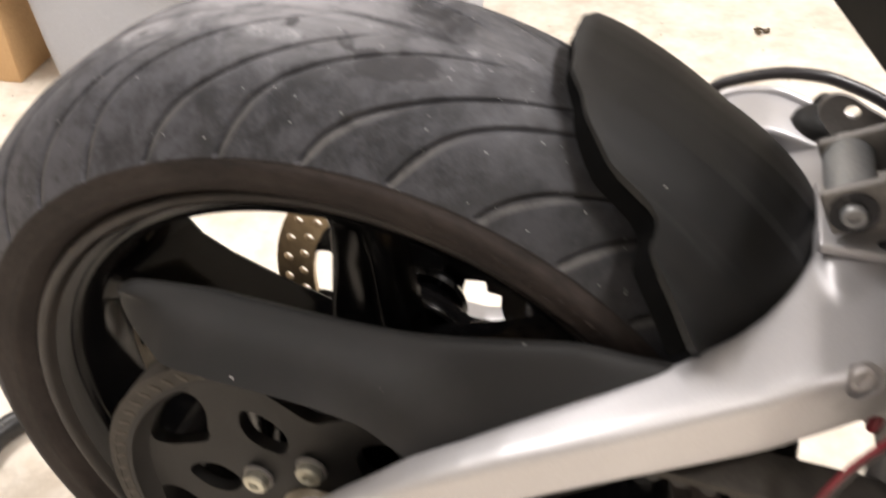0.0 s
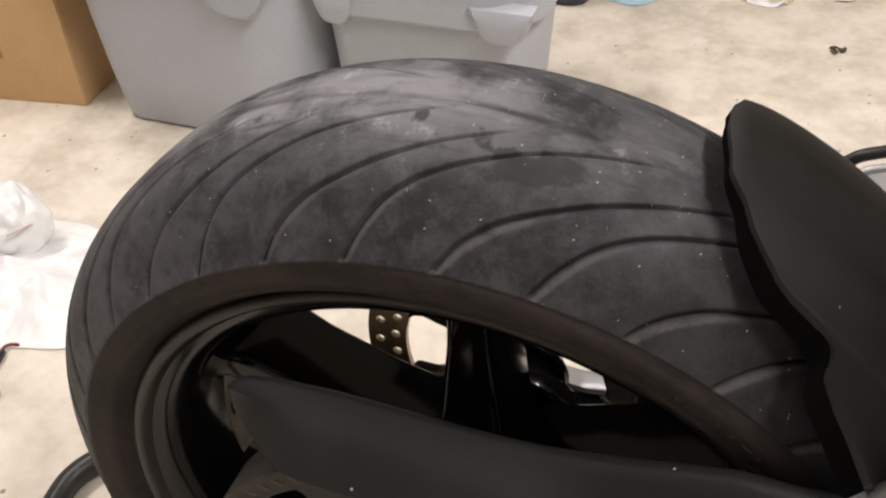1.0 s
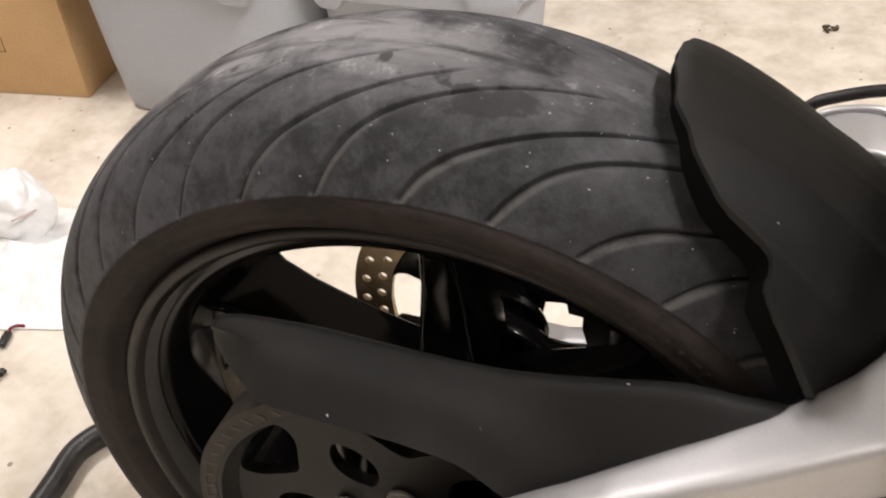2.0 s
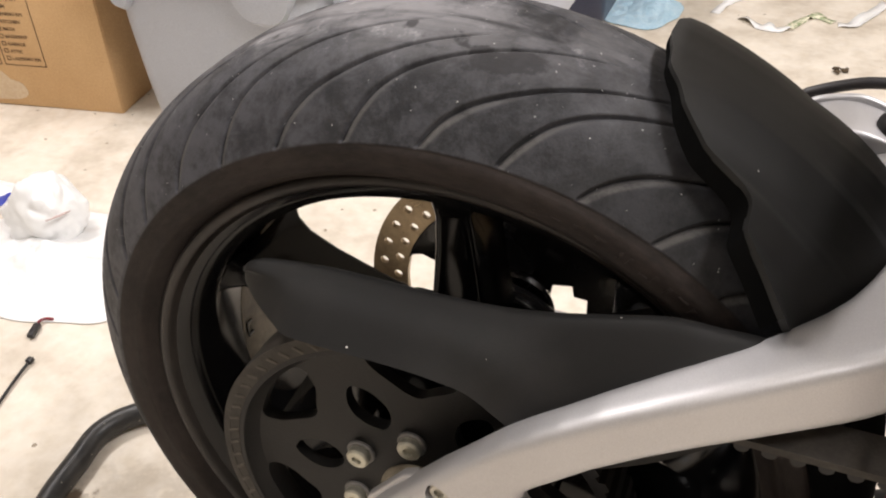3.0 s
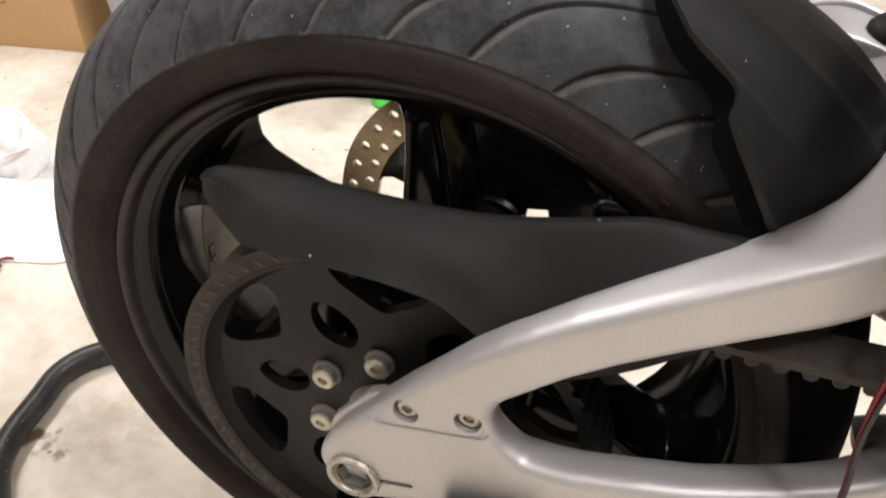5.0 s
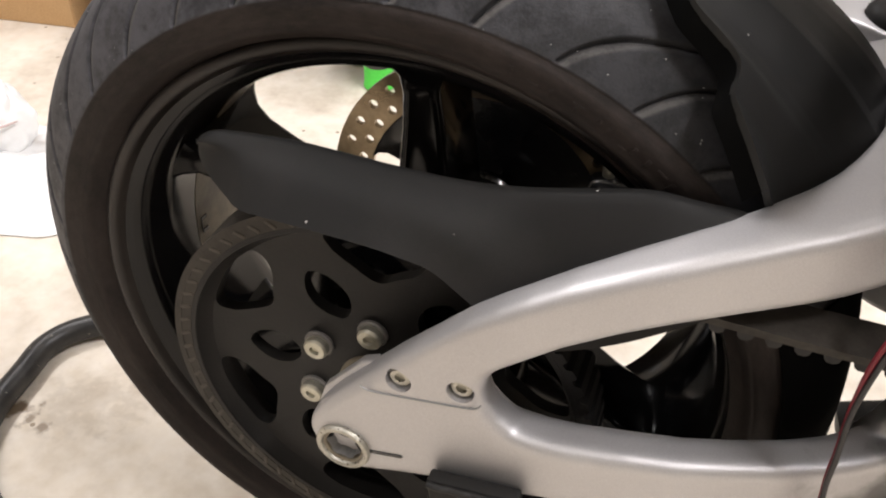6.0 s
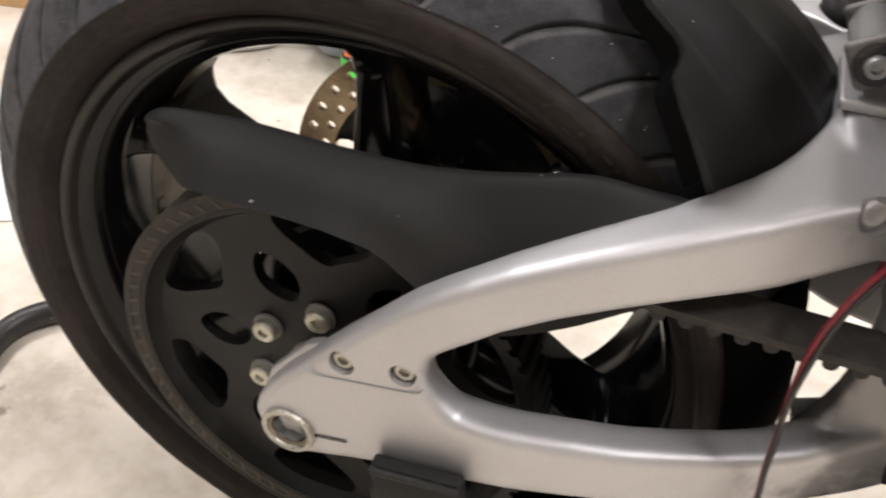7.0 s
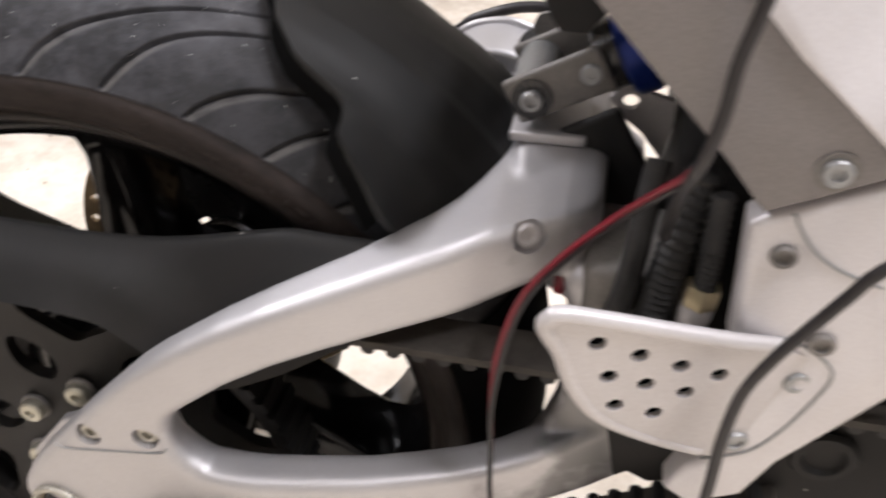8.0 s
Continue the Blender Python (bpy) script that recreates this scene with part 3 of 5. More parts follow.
def build_wheel():
    half = [(0.2215, 0.0730), (0.2165, 0.0705), (0.2108, 0.0670), (0.2055, 0.0560), (0.2028, 0.0400), (0.2020, 0.0)]
    outer = [(r, -y) for r, y in half] + [(r, y) for r, y in reversed(half[:-1])]
    back = [(0.222, 0.071), (0.2165, 0.058), (0.212, 0.0), (0.2165, -0.058), (0.222, -0.071)]
    rim = bpart("wheel_rim", lathe(outer + back, 192), M_RIM, "gloss black cast wheel rim", angle=60)
    # the far half of the well has never been wiped
    bpart("dusty_well", lathe([(0.2016, -0.0110), (0.2016, 0.002), (0.2023, 0.0400), (0.2050, 0.0560), (0.2102, 0.0665), (0.2114, 0.0672), (0.2060, 0.0562), (0.2033, 0.0400), (0.2024, 0.002), (0.2024, -0.0110)], 70, True, 105, 192), M_ROADDUST, "dust-caked inner well of the rim", rim, 60)
    for z, h in ((0.0105, 0.0016), (-0.0015, 0.0016), (0.0045, 0.0042)):
        cx = -0.2008
        bpart("cast_mark", rounded_box(cx - 0.0012, cx + 0.0004, -0.0065 if h < 0.002 else -0.0068, 0.0010 if h < 0.002 else -0.0052, z - h, z + h, 0.0003, 1), M_RIM, "", rim)
    for s in (-1, 1):
        lip = [(0.2322, 0.0760), (0.2318, 0.0785), (0.2295, 0.0800), (0.2262, 0.0798), (0.2240, 0.0780), (0.2228, 0.0750), (0.2200, 0.0715), (0.2230, 0.0700), (0.2300, 0.0735)]
        bpart("rim_lip", lathe([(r, s * y) for r, y in lip], 192), M_LIP, "dusty black flange of the rim", rim, 50)
    bpart("hub", lathe([(0.018, -0.088), (0.050, -0.088), (0.060, -0.080), (0.080, -0.070), (0.086, -0.062), (0.080, -0.045), (0.050, -0.030), (0.044, 0.05), (0.026, 0.085), (0.024, 0.120), (0.018, 0.120)], 64), M_RIM, "", rim, 40)
    lobes = []
    for k in range(180):
        off = (2.0 * k - 31.3 + 30.0) % 60.0 - 30.0
        lobes.append(polar(0.0660 + 0.016 * math.exp(-(off / 6.0) ** 2), 2.0 * k))
    bpart("disc_flange", prism(lobes, 0.034, 0.054, 0.003), M_RIM, "", rim, 50)
    for k in range(6):
        a = radians(151.3 - 60 * k)
        rings = []
        for r, w, d in ((0.040, 0.0265, 0.040), (0.060, 0.0237, 0.036), (0.10, 0.0195, 0.032), (0.15, 0.0143, 0.031), (0.176, 0.0125, 0.033), (0.190, 0.0138, 0.037), (0.198, 0.0175, 0.043), (0.206, 0.0260, 0.050)):
            ring = rounded_ring(-w, w, -d, d, 0, 0.006, 4)
            rings.append([Vector((r * math.cos(a) - p.y * math.sin(a), p.z, r * math.sin(a) + p.y * math.cos(a))) for p in ring])
        bpart("spoke", loft(rings), M_RIM, "", rim, 40)
    return rim


rim = build_wheel()


# belt pulley
PY0, PY1 = -0.1215, -0.090


def build_pulley():
    teeth, outline = 68, []
    for k in range(teeth):
        for f, r in ((0.0, 0.1395), (0.22, 0.1395), (0.34, 0.1432), (0.80, 0.1432), (0.92, 0.1395)):
            outline.append(polar(r, (k + f) * 360 / teeth))
    k = len(outline)
    inner = [(0.1330 * x / math.hypot(x, z), 0.1330 * z / math.hypot(x, z)) for x, z in outline]
    ring = [[Vector((x, y, z)) for x, z in o] for o, y in ((outline, PY0), (outline, PY1), (inner, PY1), (inner, PY0))]
    ob = bpart("belt_pulley", loft(ring + [ring[0]], False), M_PULLEY, "dusty black toothed belt pulley with cut windows", None, 30)
    cuts = []
    for t in (-57.0, 0.0, 55.5, 113.0, 175.0, 238.0):
        big = [polar(r, a + t) for r, a in ((0.1262, 161), (0.1266, 154), (0.1272, 147), (0.1274, 139), (0.1255, 132.6), (0.1160, 131.8), (0.1060, 134), (0.0970, 140.5), (0.0915, 145.5), (0.0925, 150.5), (0.1010, 157), (0.1110, 162.2), (0.1210, 163.8))]
        small = [polar(r, a + t) for r, a in ((0.0985, 119), (0.0890, 125), (0.0775, 127.4), (0.0665, 124.5), (0.0605, 118), (0.0605, 112), (0.0665, 107), (0.0785, 106), (0.0920, 111.5))]
        for o in (big, small):
            cuts.append(prism(smooth_outline(o, 3), -0.14, -0.07))
    web = mesh_of("web", *lathe([(0.024, -0.1125), (0.054, -0.1125), (0.061, -0.1100), (0.118, -0.1095), (0.1265, -0.1110), (0.1300, -0.1150), (0.1335, -0.1218), (0.1365, -0.1218), (0.1365, -0.1010), (0.024, -0.1010)], 112), smooth=False)
    bpart("web", drilled(web, *cuts), M_PULLEY, "", ob, 30)
    bpart("pulley_hub", lathe([(0.012, -0.118), (0.027, -0.118), (0.030, -0.114), (0.030, -0.085), (0.012, -0.085)], 48), M_TAN, "rust-tinged bare hub collar", ob)
    for k in range(7):
        x, z = polar(0.0515, 94.5 + 360 / 7 * k)
        bolt = bpart("pulley_bolt", facing(turned([(0, 0.002), (0.0078, 0.002), (0.0083, 0.0040), (0.0082, 0.0072), (0.0070, 0.0086), (0.0034, 0.0090), (0.0028, 0.0066), (0, 0.0062)], 28), (x, -0.1125, z), (0, -1, 0)), M_STEEL, "zinc-plated bolt", ob)
        bpart("washer", facing(turned([(0.004, 0), (0.0102, 0), (0.0103, 0.0018), (0.0096, 0.0026), (0.004, 0.0026)], 28), (x, -0.1125, z), (0, -1, 0)), M_DARKCAST, "dull grey washer", bolt)
    return ob


pulley = build_pulley()


def build_belt():
    y0, y1 = -0.1225, -0.0940
    # the loop's outside, round the rear pulley and off to the front
    loop = [(0.60, 0.128), (0.42, 0.131), (0.30, 0.1345), (0.20, 0.1375), (0.10, 0.1420)]
    loop += [polar(0.1487, a) for a in range(80, 293, 4)]
    loop += [(0.10, -0.1245), (0.17, -0.0880), (0.25, -0.0440), (0.33, 0.0020), (0.42, 0.0540)]
    line = spline([(x, 0, z) for x, z in loop], 3)
    rings = []
    for i, p in enumerate(line):
        d = (line[min(i + 1, len(line) - 1)] - line[max(0, i - 1)]).normalized()
        inn = Vector((-d.z, 0, d.x))
        q = p + inn * 0.0048
        rings.append([Vector((p.x, y0, p.z)), Vector((p.x, y1, p.z)), Vector((q.x, y1, q.z)), Vector((q.x, y0, q.z))])
    belt = bpart("drive_belt", loft(rings), M_BELT_EDGE, "black toothed rubber drive belt", None, 30)
    # the wrapped stretch: its teeth sit in the pulley, their ends show as slanting ticks
    bpart("tooth_band", lathe([(0.1368, -0.1220), (0.1442, -0.1220), (0.1442, -0.0950), (0.1368, -0.0950)], 120, True, 78, 282), M_BELT_EDGE, "", belt)
    tick = None
    for k in range(37):
        a = 84 + 5.35 * k
        if tick is None:
            tick = mesh_of("tooth_end", *moved(rounded_box(-0.0015, 0.0015, -0.0005, 0.0005, -0.0042, 0.0042, 0.0004, 1), pose(0, 0, 0, 0, -35, 0)))
            tick.materials.append(M_TICK)
        x, z = polar(0.1412, a)
        ob = new("tooth_end", tick)
        ob.parent = belt
        ob.matrix_basis = pose(x, -0.1221, z, 0, 90 - a, 0)
    # teeth on its inside, one every 14 mm on the free runs
    def teeth_on(path, start):
        total, out = start, []
        for a, b in zip(path, path[1:]):
            length = (b - a).length
            while total < length:
                p = a.lerp(b, total / length)
                d = (b - a).normalized()
                out.append((p, d))
                total += 0.014
            total -= length
        return out
    one = prism([(-0.0042, 0.0), (-0.0036, 0.0034), (-0.0016, 0.0052), (0.0016, 0.0052), (0.0036, 0.0034), (0.0042, 0.0)], y0 + 0.0006, y1 - 0.0006)
    me = None
    for run, s in (([Vector((x, 0, z)) for x, z in loop[:5]], 0.003), ([Vector((x, 0, z)) for x, z in loop[-5:]], 0.006)):
        for p, d in teeth_on(run, s):
            inn = Vector((-d.z, 0, d.x))
            if me is None:
                me = mesh_of("tooth", *one)
                sharpen(me, 50)
                me.materials.append(M_RUBBER)
            ob = new("tooth", me)
            ob.parent = belt
            q = p + inn * 0.0046
            m = Matrix(((d.x, 0, inn.x, q.x), (0, 1, 0, 0), (d.z, 0, inn.z, q.z), (0, 0, 0, 1)))
            ob.matrix_basis = m
    return belt


belt = build_belt()


# belt guard
def build_guard():
    rows = [(-0.1165, -0.1015, 0.1605, -0.104, 0.1520), (-0.1135, -0.1010, 0.1645, -0.1070, 0.1500), (-0.1035, -0.1005, 0.1688, -0.115, 0.1462), (-0.0865, -0.100, 0.1706, -0.126, 0.1430), (-0.0735, -0.100, 0.1714, -0.1335, 0.1424), (-0.050, -0.100, 0.1725, -0.1365, 0.1435), (0.0, -0.100, 0.1705, -0.137, 0.1420), (0.024, -0.100, 0.1700, -0.1375, 0.1398), (0.043, -0.100, 0.1703, -0.138, 0.1362), (0.060, -0.100, 0.1715, -0.1385, 0.1250), (0.072, -0.100, 0.1732, -0.139, 0.1160), (0.090, -0.100, 0.1765, -0.1405, 0.1000), (0.115, -0.101, 0.1830, -0.1410, 0.1050), (0.145, -0.102, 0.1905, -0.1400, 0.1200), (0.170, -0.1010, 0.1890, -0.1360, 0.1350), (0.190, -0.099, 0.1870, -0.128, 0.1450), (0.200, -0.097, 0.1800, -0.115, 0.1480)]
    line = []
    for x, yc, zc, yl, zl in rows:
        k = min(1.0, (zc - zl) / 0.024)
        f = 0.55 + 0.19 * min(1.0, max(0.0, (x - 0.02) / 0.04))
        line.append(spline([(x, yc + 0.012 * k, zc - 0.014 * k), (x, yc + 0.006 * k, zc - 0.004 * k), (x, yc, zc), (x, yc - 0.008 * k, zc - 0.004 * k), (x, yc * (1 - f) + yl * f, zc * 0.5 + zl * 0.5 + 0.003 * k), (x, yl, zl)], 4))
    cols = list(zip(*line))
    dense = [spline(c, 5) for c in cols]
    rings = [list(r) for r in zip(*dense)]
    me = evaluated(mesh_of("belt_guard", *loft(rings, False, False)), ("SOLIDIFY", 0.003))
    ob = bpart("belt_guard", me, M_PLASTIC, "matte black plastic upper belt guard with dust specks", None, 40)
    return ob


guard = build_guard()


# swingarm
def build_swingarm():
    rear = [(-0.030, 0.004), (-0.0275, 0.014), (-0.020, 0.027), (-0.008, 0.043), (0.008, 0.0605), (0.030, 0.0850), (0.055, 0.1105), (0.075, 0.125), (0.092, 0.130), (0.094, 0.115), (0.092, 0.102), (0.084, 0.089), (0.0815, 0.079), (0.0835, 0.069), (0.091, 0.060), (0.104, 0.0500), (0.122, 0.043), (0.122, 0.010), (0.104, -0.0025), (0.055, -0.0095), (0.030, -0.016), (0.004, -0.0235), (-0.010, -0.021), (-0.024, -0.011)]
    upper = [(0.022, -0.1625, 0.0725, 0.05, 0.024), (0.04, -0.1628, 0.0935, 0.06, 0.025), (0.055, -0.163, 0.1105, 0.07, 0.0255), (0.07, -0.163, 0.1255, 0.082, 0.026), (0.086, -0.1627, 0.139, 0.095, 0.026), (0.1, -0.1615, 0.149, 0.1065, 0.026), (0.12, -0.158, 0.161, 0.121, 0.028), (0.145, -0.1525, 0.1725, 0.134, 0.032), (0.17, -0.1445, 0.1815, 0.1425, 0.037), (0.195, -0.135, 0.189, 0.1485, 0.043), (0.218, -0.1255, 0.1955, 0.153, 0.052), (0.23, -0.1205, 0.1985, 0.1555, 0.061), (0.239, -0.1165, 0.2015, 0.1575, 0.072), (0.247, -0.113, 0.2045, 0.16, 0.086), (0.253, -0.1105, 0.2065, 0.163, 0.102), (0.264, -0.106, 0.2085, 0.1675, 0.12), (0.275, -0.101, 0.2105, 0.172, 0.12), (0.288, -0.094, 0.212, 0.175, 0.11), (0.297, -0.0865, 0.2115, 0.174, 0.1), (0.303, -0.077, 0.2095, 0.1755, 0.085), (0.3065, -0.066, 0.206, 0.178, 0.07)]
    lower = [(0.083, -0.162, 0.0490, -0.0065, 0.028), (0.1, -0.163, 0.0520, -0.002, 0.028), (0.116, -0.163, 0.0510, 0.0025, 0.028), (0.132, -0.1628, 0.052, 0.005, 0.028), (0.162, -0.1596, 0.0545, 0.01, 0.028), (0.19, -0.154, 0.0545, 0.012, 0.028), (0.216, -0.1462, 0.055, 0.013, 0.028), (0.242, -0.1369, 0.0545, 0.013, 0.029), (0.262, -0.1284, 0.055, 0.013, 0.03), (0.282, -0.119, 0.0575, 0.013, 0.034), (0.3, -0.11, 0.064, 0.014, 0.04), (0.318, -0.101, 0.071, 0.017, 0.045), (0.34, -0.09, 0.074, 0.024, 0.05)]
    web = [(0.276, 0.038), (0.2860, 0.0600), (0.2920, 0.0800), (0.2950, 0.1000), (0.2955, 0.1260), (0.2945, 0.1500), (0.2900, 0.1690), (0.300, 0.180), (0.330, 0.158), (0.350, 0.060), (0.330, 0.035)]

    def arm(rows):
        return loft([rounded_ring(y, y + d, zb, zt, x, 0.0075, 5) for x, y, zt, zb, d in rows])
    side = join(prism(rear, -0.163, -0.136, 0.009, 4), arm(upper), arm(lower), prism(web, -0.096, -0.074, 0.006, 3))
    far_rear = [(0.060, 0.030), (0.075, 0.060), (0.092, 0.110), (0.122, 0.070), (0.122, 0.010), (0.104, -0.0400), (0.055, -0.0600), (0.004, -0.0620), (-0.024, -0.046), (-0.034, -0.020), (-0.016, -0.014), (0.004, -0.0420), (0.040, -0.0440), (0.078, -0.034)]
    far_upper = [r for r in upper if r[0] > 0.075]
    other = join(prism(far_rear, -0.163, -0.136, 0.006, 3), arm(far_upper), arm(lower), prism(web, -0.096, -0.074, 0.006, 3))
    other = [(x, -y, z) for x, y, z in other[0]], other[1]
    cross = loft([[Vector((p.x, y, p.z)) for p in (Vector((q.y, 0, q.z)) for q in rounded_ring(0.2505 + abs(y) * 0.12, 0.294, 0.172, top, 0, 0.006))] for y, top in ((-0.090, 0.2020), (-0.070, 0.2065), (-0.050, 0.2100), (-0.030, 0.2125), (0.0, 0.2125), (0.030, 0.2125), (0.050, 0.2100), (0.070, 0.2065), (0.090, 0.2020))])
    me = mesh_of("swingarm", *join(side, other, cross), smooth=False)
    me = evaluated(me, ("REMESH", 0.0020), ("SMOOTH", 11))
    me = drilled(me, *[facing(turned([(0, -0.0085), (r * 0.92, -0.0085), (r, -0.0070), (r, d), (0, d)], 28), p, w) for p, w, r, d in (((0.0334, -0.1645, 0.0722), (0, -1, 0), 0.0079, 0.02), ((0.0698, -0.1645, 0.0774), (0, -1, 0), 0.0079, 0.02), ((-0.0036, -0.1655, 0.0008), (0, -1, 0), 0.0135, 0.02), ((0.2735, -0.104, 0.2035), (0.45, -1, 0.25), 0.0092, 0.02))])
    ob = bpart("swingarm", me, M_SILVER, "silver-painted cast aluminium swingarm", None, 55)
    for x, z in ((0.0334, 0.0722), (0.0698, 0.0774)):
        bpart("cap_screw", facing(cap_bolt(0.0064, 0.004, 0.50), (x, -0.1560, z), (0, -1, 0)), M_WORN, "recessed steel cap screw", ob)
    w = Vector((0.45, -1, 0.25)).normalized()
    bpart("cap_screw", facing(cap_bolt(0.0062, 0.004, 0.6), Vector((0.2735, -0.104, 0.2035)) - w * 0.0095, w), M_HEEL, "recessed steel cap screw", ob)
    at = (-0.0036, -0.1632, 0.0008)
    bpart("axle_nut", facing(turned([(0.0126, -0.003), (0.0176, -0.001), (0.0180, 0.0016), (0.0172, 0.0032), (0.0152, 0.0038), (0.0140, 0.0030), (0.0130, 0.0004)], 48), at, (0, -1, 0)), M_WORN, "steel axle collar with worn rim", ob)
    bpart("grime_ring", facing(turned([(0.0134, 0.0010), (0.0132, 0.0016), (0.0118, 0.0008), (0.0116, -0.0040), (0.0134, -0.0040)], 40), at, (0, -1, 0)), M_TAN, "oily grime inside the collar", ob)
    star = []
    for k in range(24):
        star.append(0.0112 - 0.0016 * (k % 4 in (1, 2)) )
    rings = []
    for depth, shrink in ((0.0006, 1.0), (-0.0062, 0.97), (-0.0070, 0.60), (-0.0066, 0.02)):
        rings.append([Vector((q * shrink * math.cos(2 * math.pi * k / 24), q * shrink * math.sin(2 * math.pi * k / 24), depth)) for k, q in enumerate(star)])
    bpart("axle_end", facing(loft(rings, False), at, (0, -1, 0)), M_GREYCAST, "hollow axle end", ob)
    bpart("adjuster_slot", prism([(0.0135, 0.0010), (0.0345, 0.0048), (0.0358, 0.0063), (0.0343, 0.0076), (0.0133, 0.0040)], -0.1636, -0.162, 0.0003), M_BLACK_STEEL, "dark adjuster slot", ob)
    bpart("far_flange", prism(smooth_outline([(0.180, 0.176), (0.190, 0.200), (0.2050, 0.2120), (0.2280, 0.2155), (0.2560, 0.2075), (0.280, 0.2030), (0.280, 0.172), (0.230, 0.158)], 4), 0.086, 0.136, 0.004, 3), M_SILVER, "", ob)
    bpart("flange_rim", tube([(0.1880, 0.1340, 0.1960), (0.1930, 0.1340, 0.2045), (0.2050, 0.1340, 0.2125), (0.2280, 0.1340, 0.2165), (0.2450, 0.1340, 0.2120), (0.2600, 0.1340, 0.2075), (0.2780, 0.1340, 0.2045)], 0.0032, 12, 6), M_SILVER, "raised rim of the far flange", ob)
    lid = [(0.0100, 0.0612), (0.0125, 0.0590), (0.0190, 0.0583), (0.050, 0.0630), (0.0720, 0.0665), (0.0790, 0.0685), (0.0822, 0.0725)]
    bpart("joint_line", tube([(x, -0.1633, z) for x, z in lid], 0.0006, 6, 6), M_GREYCAST, "fine casting seam", ob)
    # end block of the belt adjuster
    for low, high, y in ((0.0, 0.0008, -0.1560), (0.0015, 0.0040, -0.1460)):
        d = Vector((-0.755, 0, 0.655))
        line = [Vector((-0.0270, 0, 0.012)) + d * low, Vector((-0.0200, 0, 0.026)) + d * high, Vector((0.0060, 0, 0.0570)) + d * high, Vector((0.0130, 0, 0.0640)) + d * low * 0.2, Vector((0.0130, 0, 0.0400)), Vector((-0.0150, 0, 0.010))]
        bpart("adjuster_plate", prism([(p.x, p.z) for p in line], y, y + 0.008, 0.0018, 3), M_SILVER, "", ob)
    return ob


swingarm = build_swingarm()


# mudguard over the tyre
def build_mudguard():
    ys = [-0.106, -0.1025, -0.1000, -0.0955, -0.0900, -0.0860, -0.0790, -0.0742, -0.0718, -0.0700, -0.0690, -0.0682, -0.0655, -0.0567, -0.0480, -0.0380, -0.0300, -0.0200, 0.0, 0.020, 0.035, 0.050, 0.062, 0.075, 0.088, 0.100]
    edge = [41.0, 44.8, 46.9, 49.6, 52.6, 54.4, 54.9, 55.5, 56.3, 57.6, 58.4, 60.6, 62.2, 63.9, 65.3, 66.4, 67.3, 68.0, 68.8, 69.2, 69.0, 67.8, 64.5, 58.0, 50.0, 44.0]
    ry = [-0.106, -0.1026, -0.095, -0.0865, -0.080, -0.0735, -0.067, -0.050, -0.030, 0.0, 0.025, 0.040, 0.055, 0.070, 0.085, 0.100]
    rad = [0.270, 0.282, 0.2890, 0.2950, 0.2990, 0.3040, 0.3085, 0.3140, 0.3165, 0.3180, 0.3180, 0.3165, 0.3135, 0.3080, 0.2990, 0.284]
    yy = np.linspace(-0.1010, 0.100, 200)
    ee, rr = np.interp(yy, ys, edge), np.interp(yy, ry, rad)
    for _ in range(2):
        ee[1:-1] = (ee[:-2] + 2 * ee[1:-1] + ee[2:]) / 4
    ee += np.array([0.35 * noise.noise(Vector((y * 70, 3.1, 0))) for y in yy])
    for _ in range(12):
        rr[1:-1] = (rr[:-2] + 2 * rr[1:-1] + rr[2:]) / 4
    rings = []
    for k in range(41):
        s = k / 40
        ring = []
        for y, e, r in zip(yy, ee, rr):
            low = 24.0 + 180.0 * max(0.0, -y - 0.02)
            a = radians(e + (low - e) * s)
            rise = math.sin(min(1.0, s * 1.3) * math.pi / 2)
            side = min(1.0, max(0.0, (y + 0.075) / 0.085))
            q = r + 0.001 + 0.003 * rise * (1 - (y / 0.11) ** 2) * (side if s > 0.3 else 1 + (side - 1) * s / 0.3)
            q -= 0.010 * rise * min(1.0, max(0.0, (-y - 0.03) / 0.03))
            q += 0.006 * max(0.0, math.sin(math.pi * min(1.0, max(0.0, (s - 0.35) / 0.6)))) * min(1.0, max(0.0, (y + 0.02) / 0.03))
            ring.append(Vector((q * math.cos(a), y * (1 + (0.03 if y > 0 else -0.22) * s), q * math.sin(a))))
        rings.append(ring)
    me = evaluated(mesh_of("mudguard", *loft(rings, False, False)), ("SOLIDIFY", 0.0035))
    ob = bpart("mudguard", me, M_FENDER, "matte black plastic mudguard with wavy rear edge", None, 40)
    # a black strip from the rear edge in towards the tread stands for the shade
    shade_strip = []
    for p in rings[0][::2]:
        r = math.hypot(p.x, p.z)
        d = 0.0075 + 0.0070 * min(1.0, max(0.0, (-p.y - 0.02) / 0.04))
        shade_strip.append([Vector((p.x * f, p.y, p.z * f)) for f in (1 - 0.0030 / r, 1 - d * 0.6 / r, 1 - d / r)])
    bpart("turned_edge", evaluated(mesh_of("turned_edge", *loft(shade_strip, False, False)), ("SOLIDIFY", 0.0020)), M_SHADE, "black strip that stands for the shade under the rear edge", ob, 40)
    # black sheet standing for the deep shade over the front of the tread
    bpart("inner_sheet", evaluated(mesh_of("inner_sheet", *loft(SHADE_ROWS, False, False)), ("SOLIDIFY", 0.0020)), M_SHADE, "", ob, 60)
    return ob


mudguard = build_mudguard()


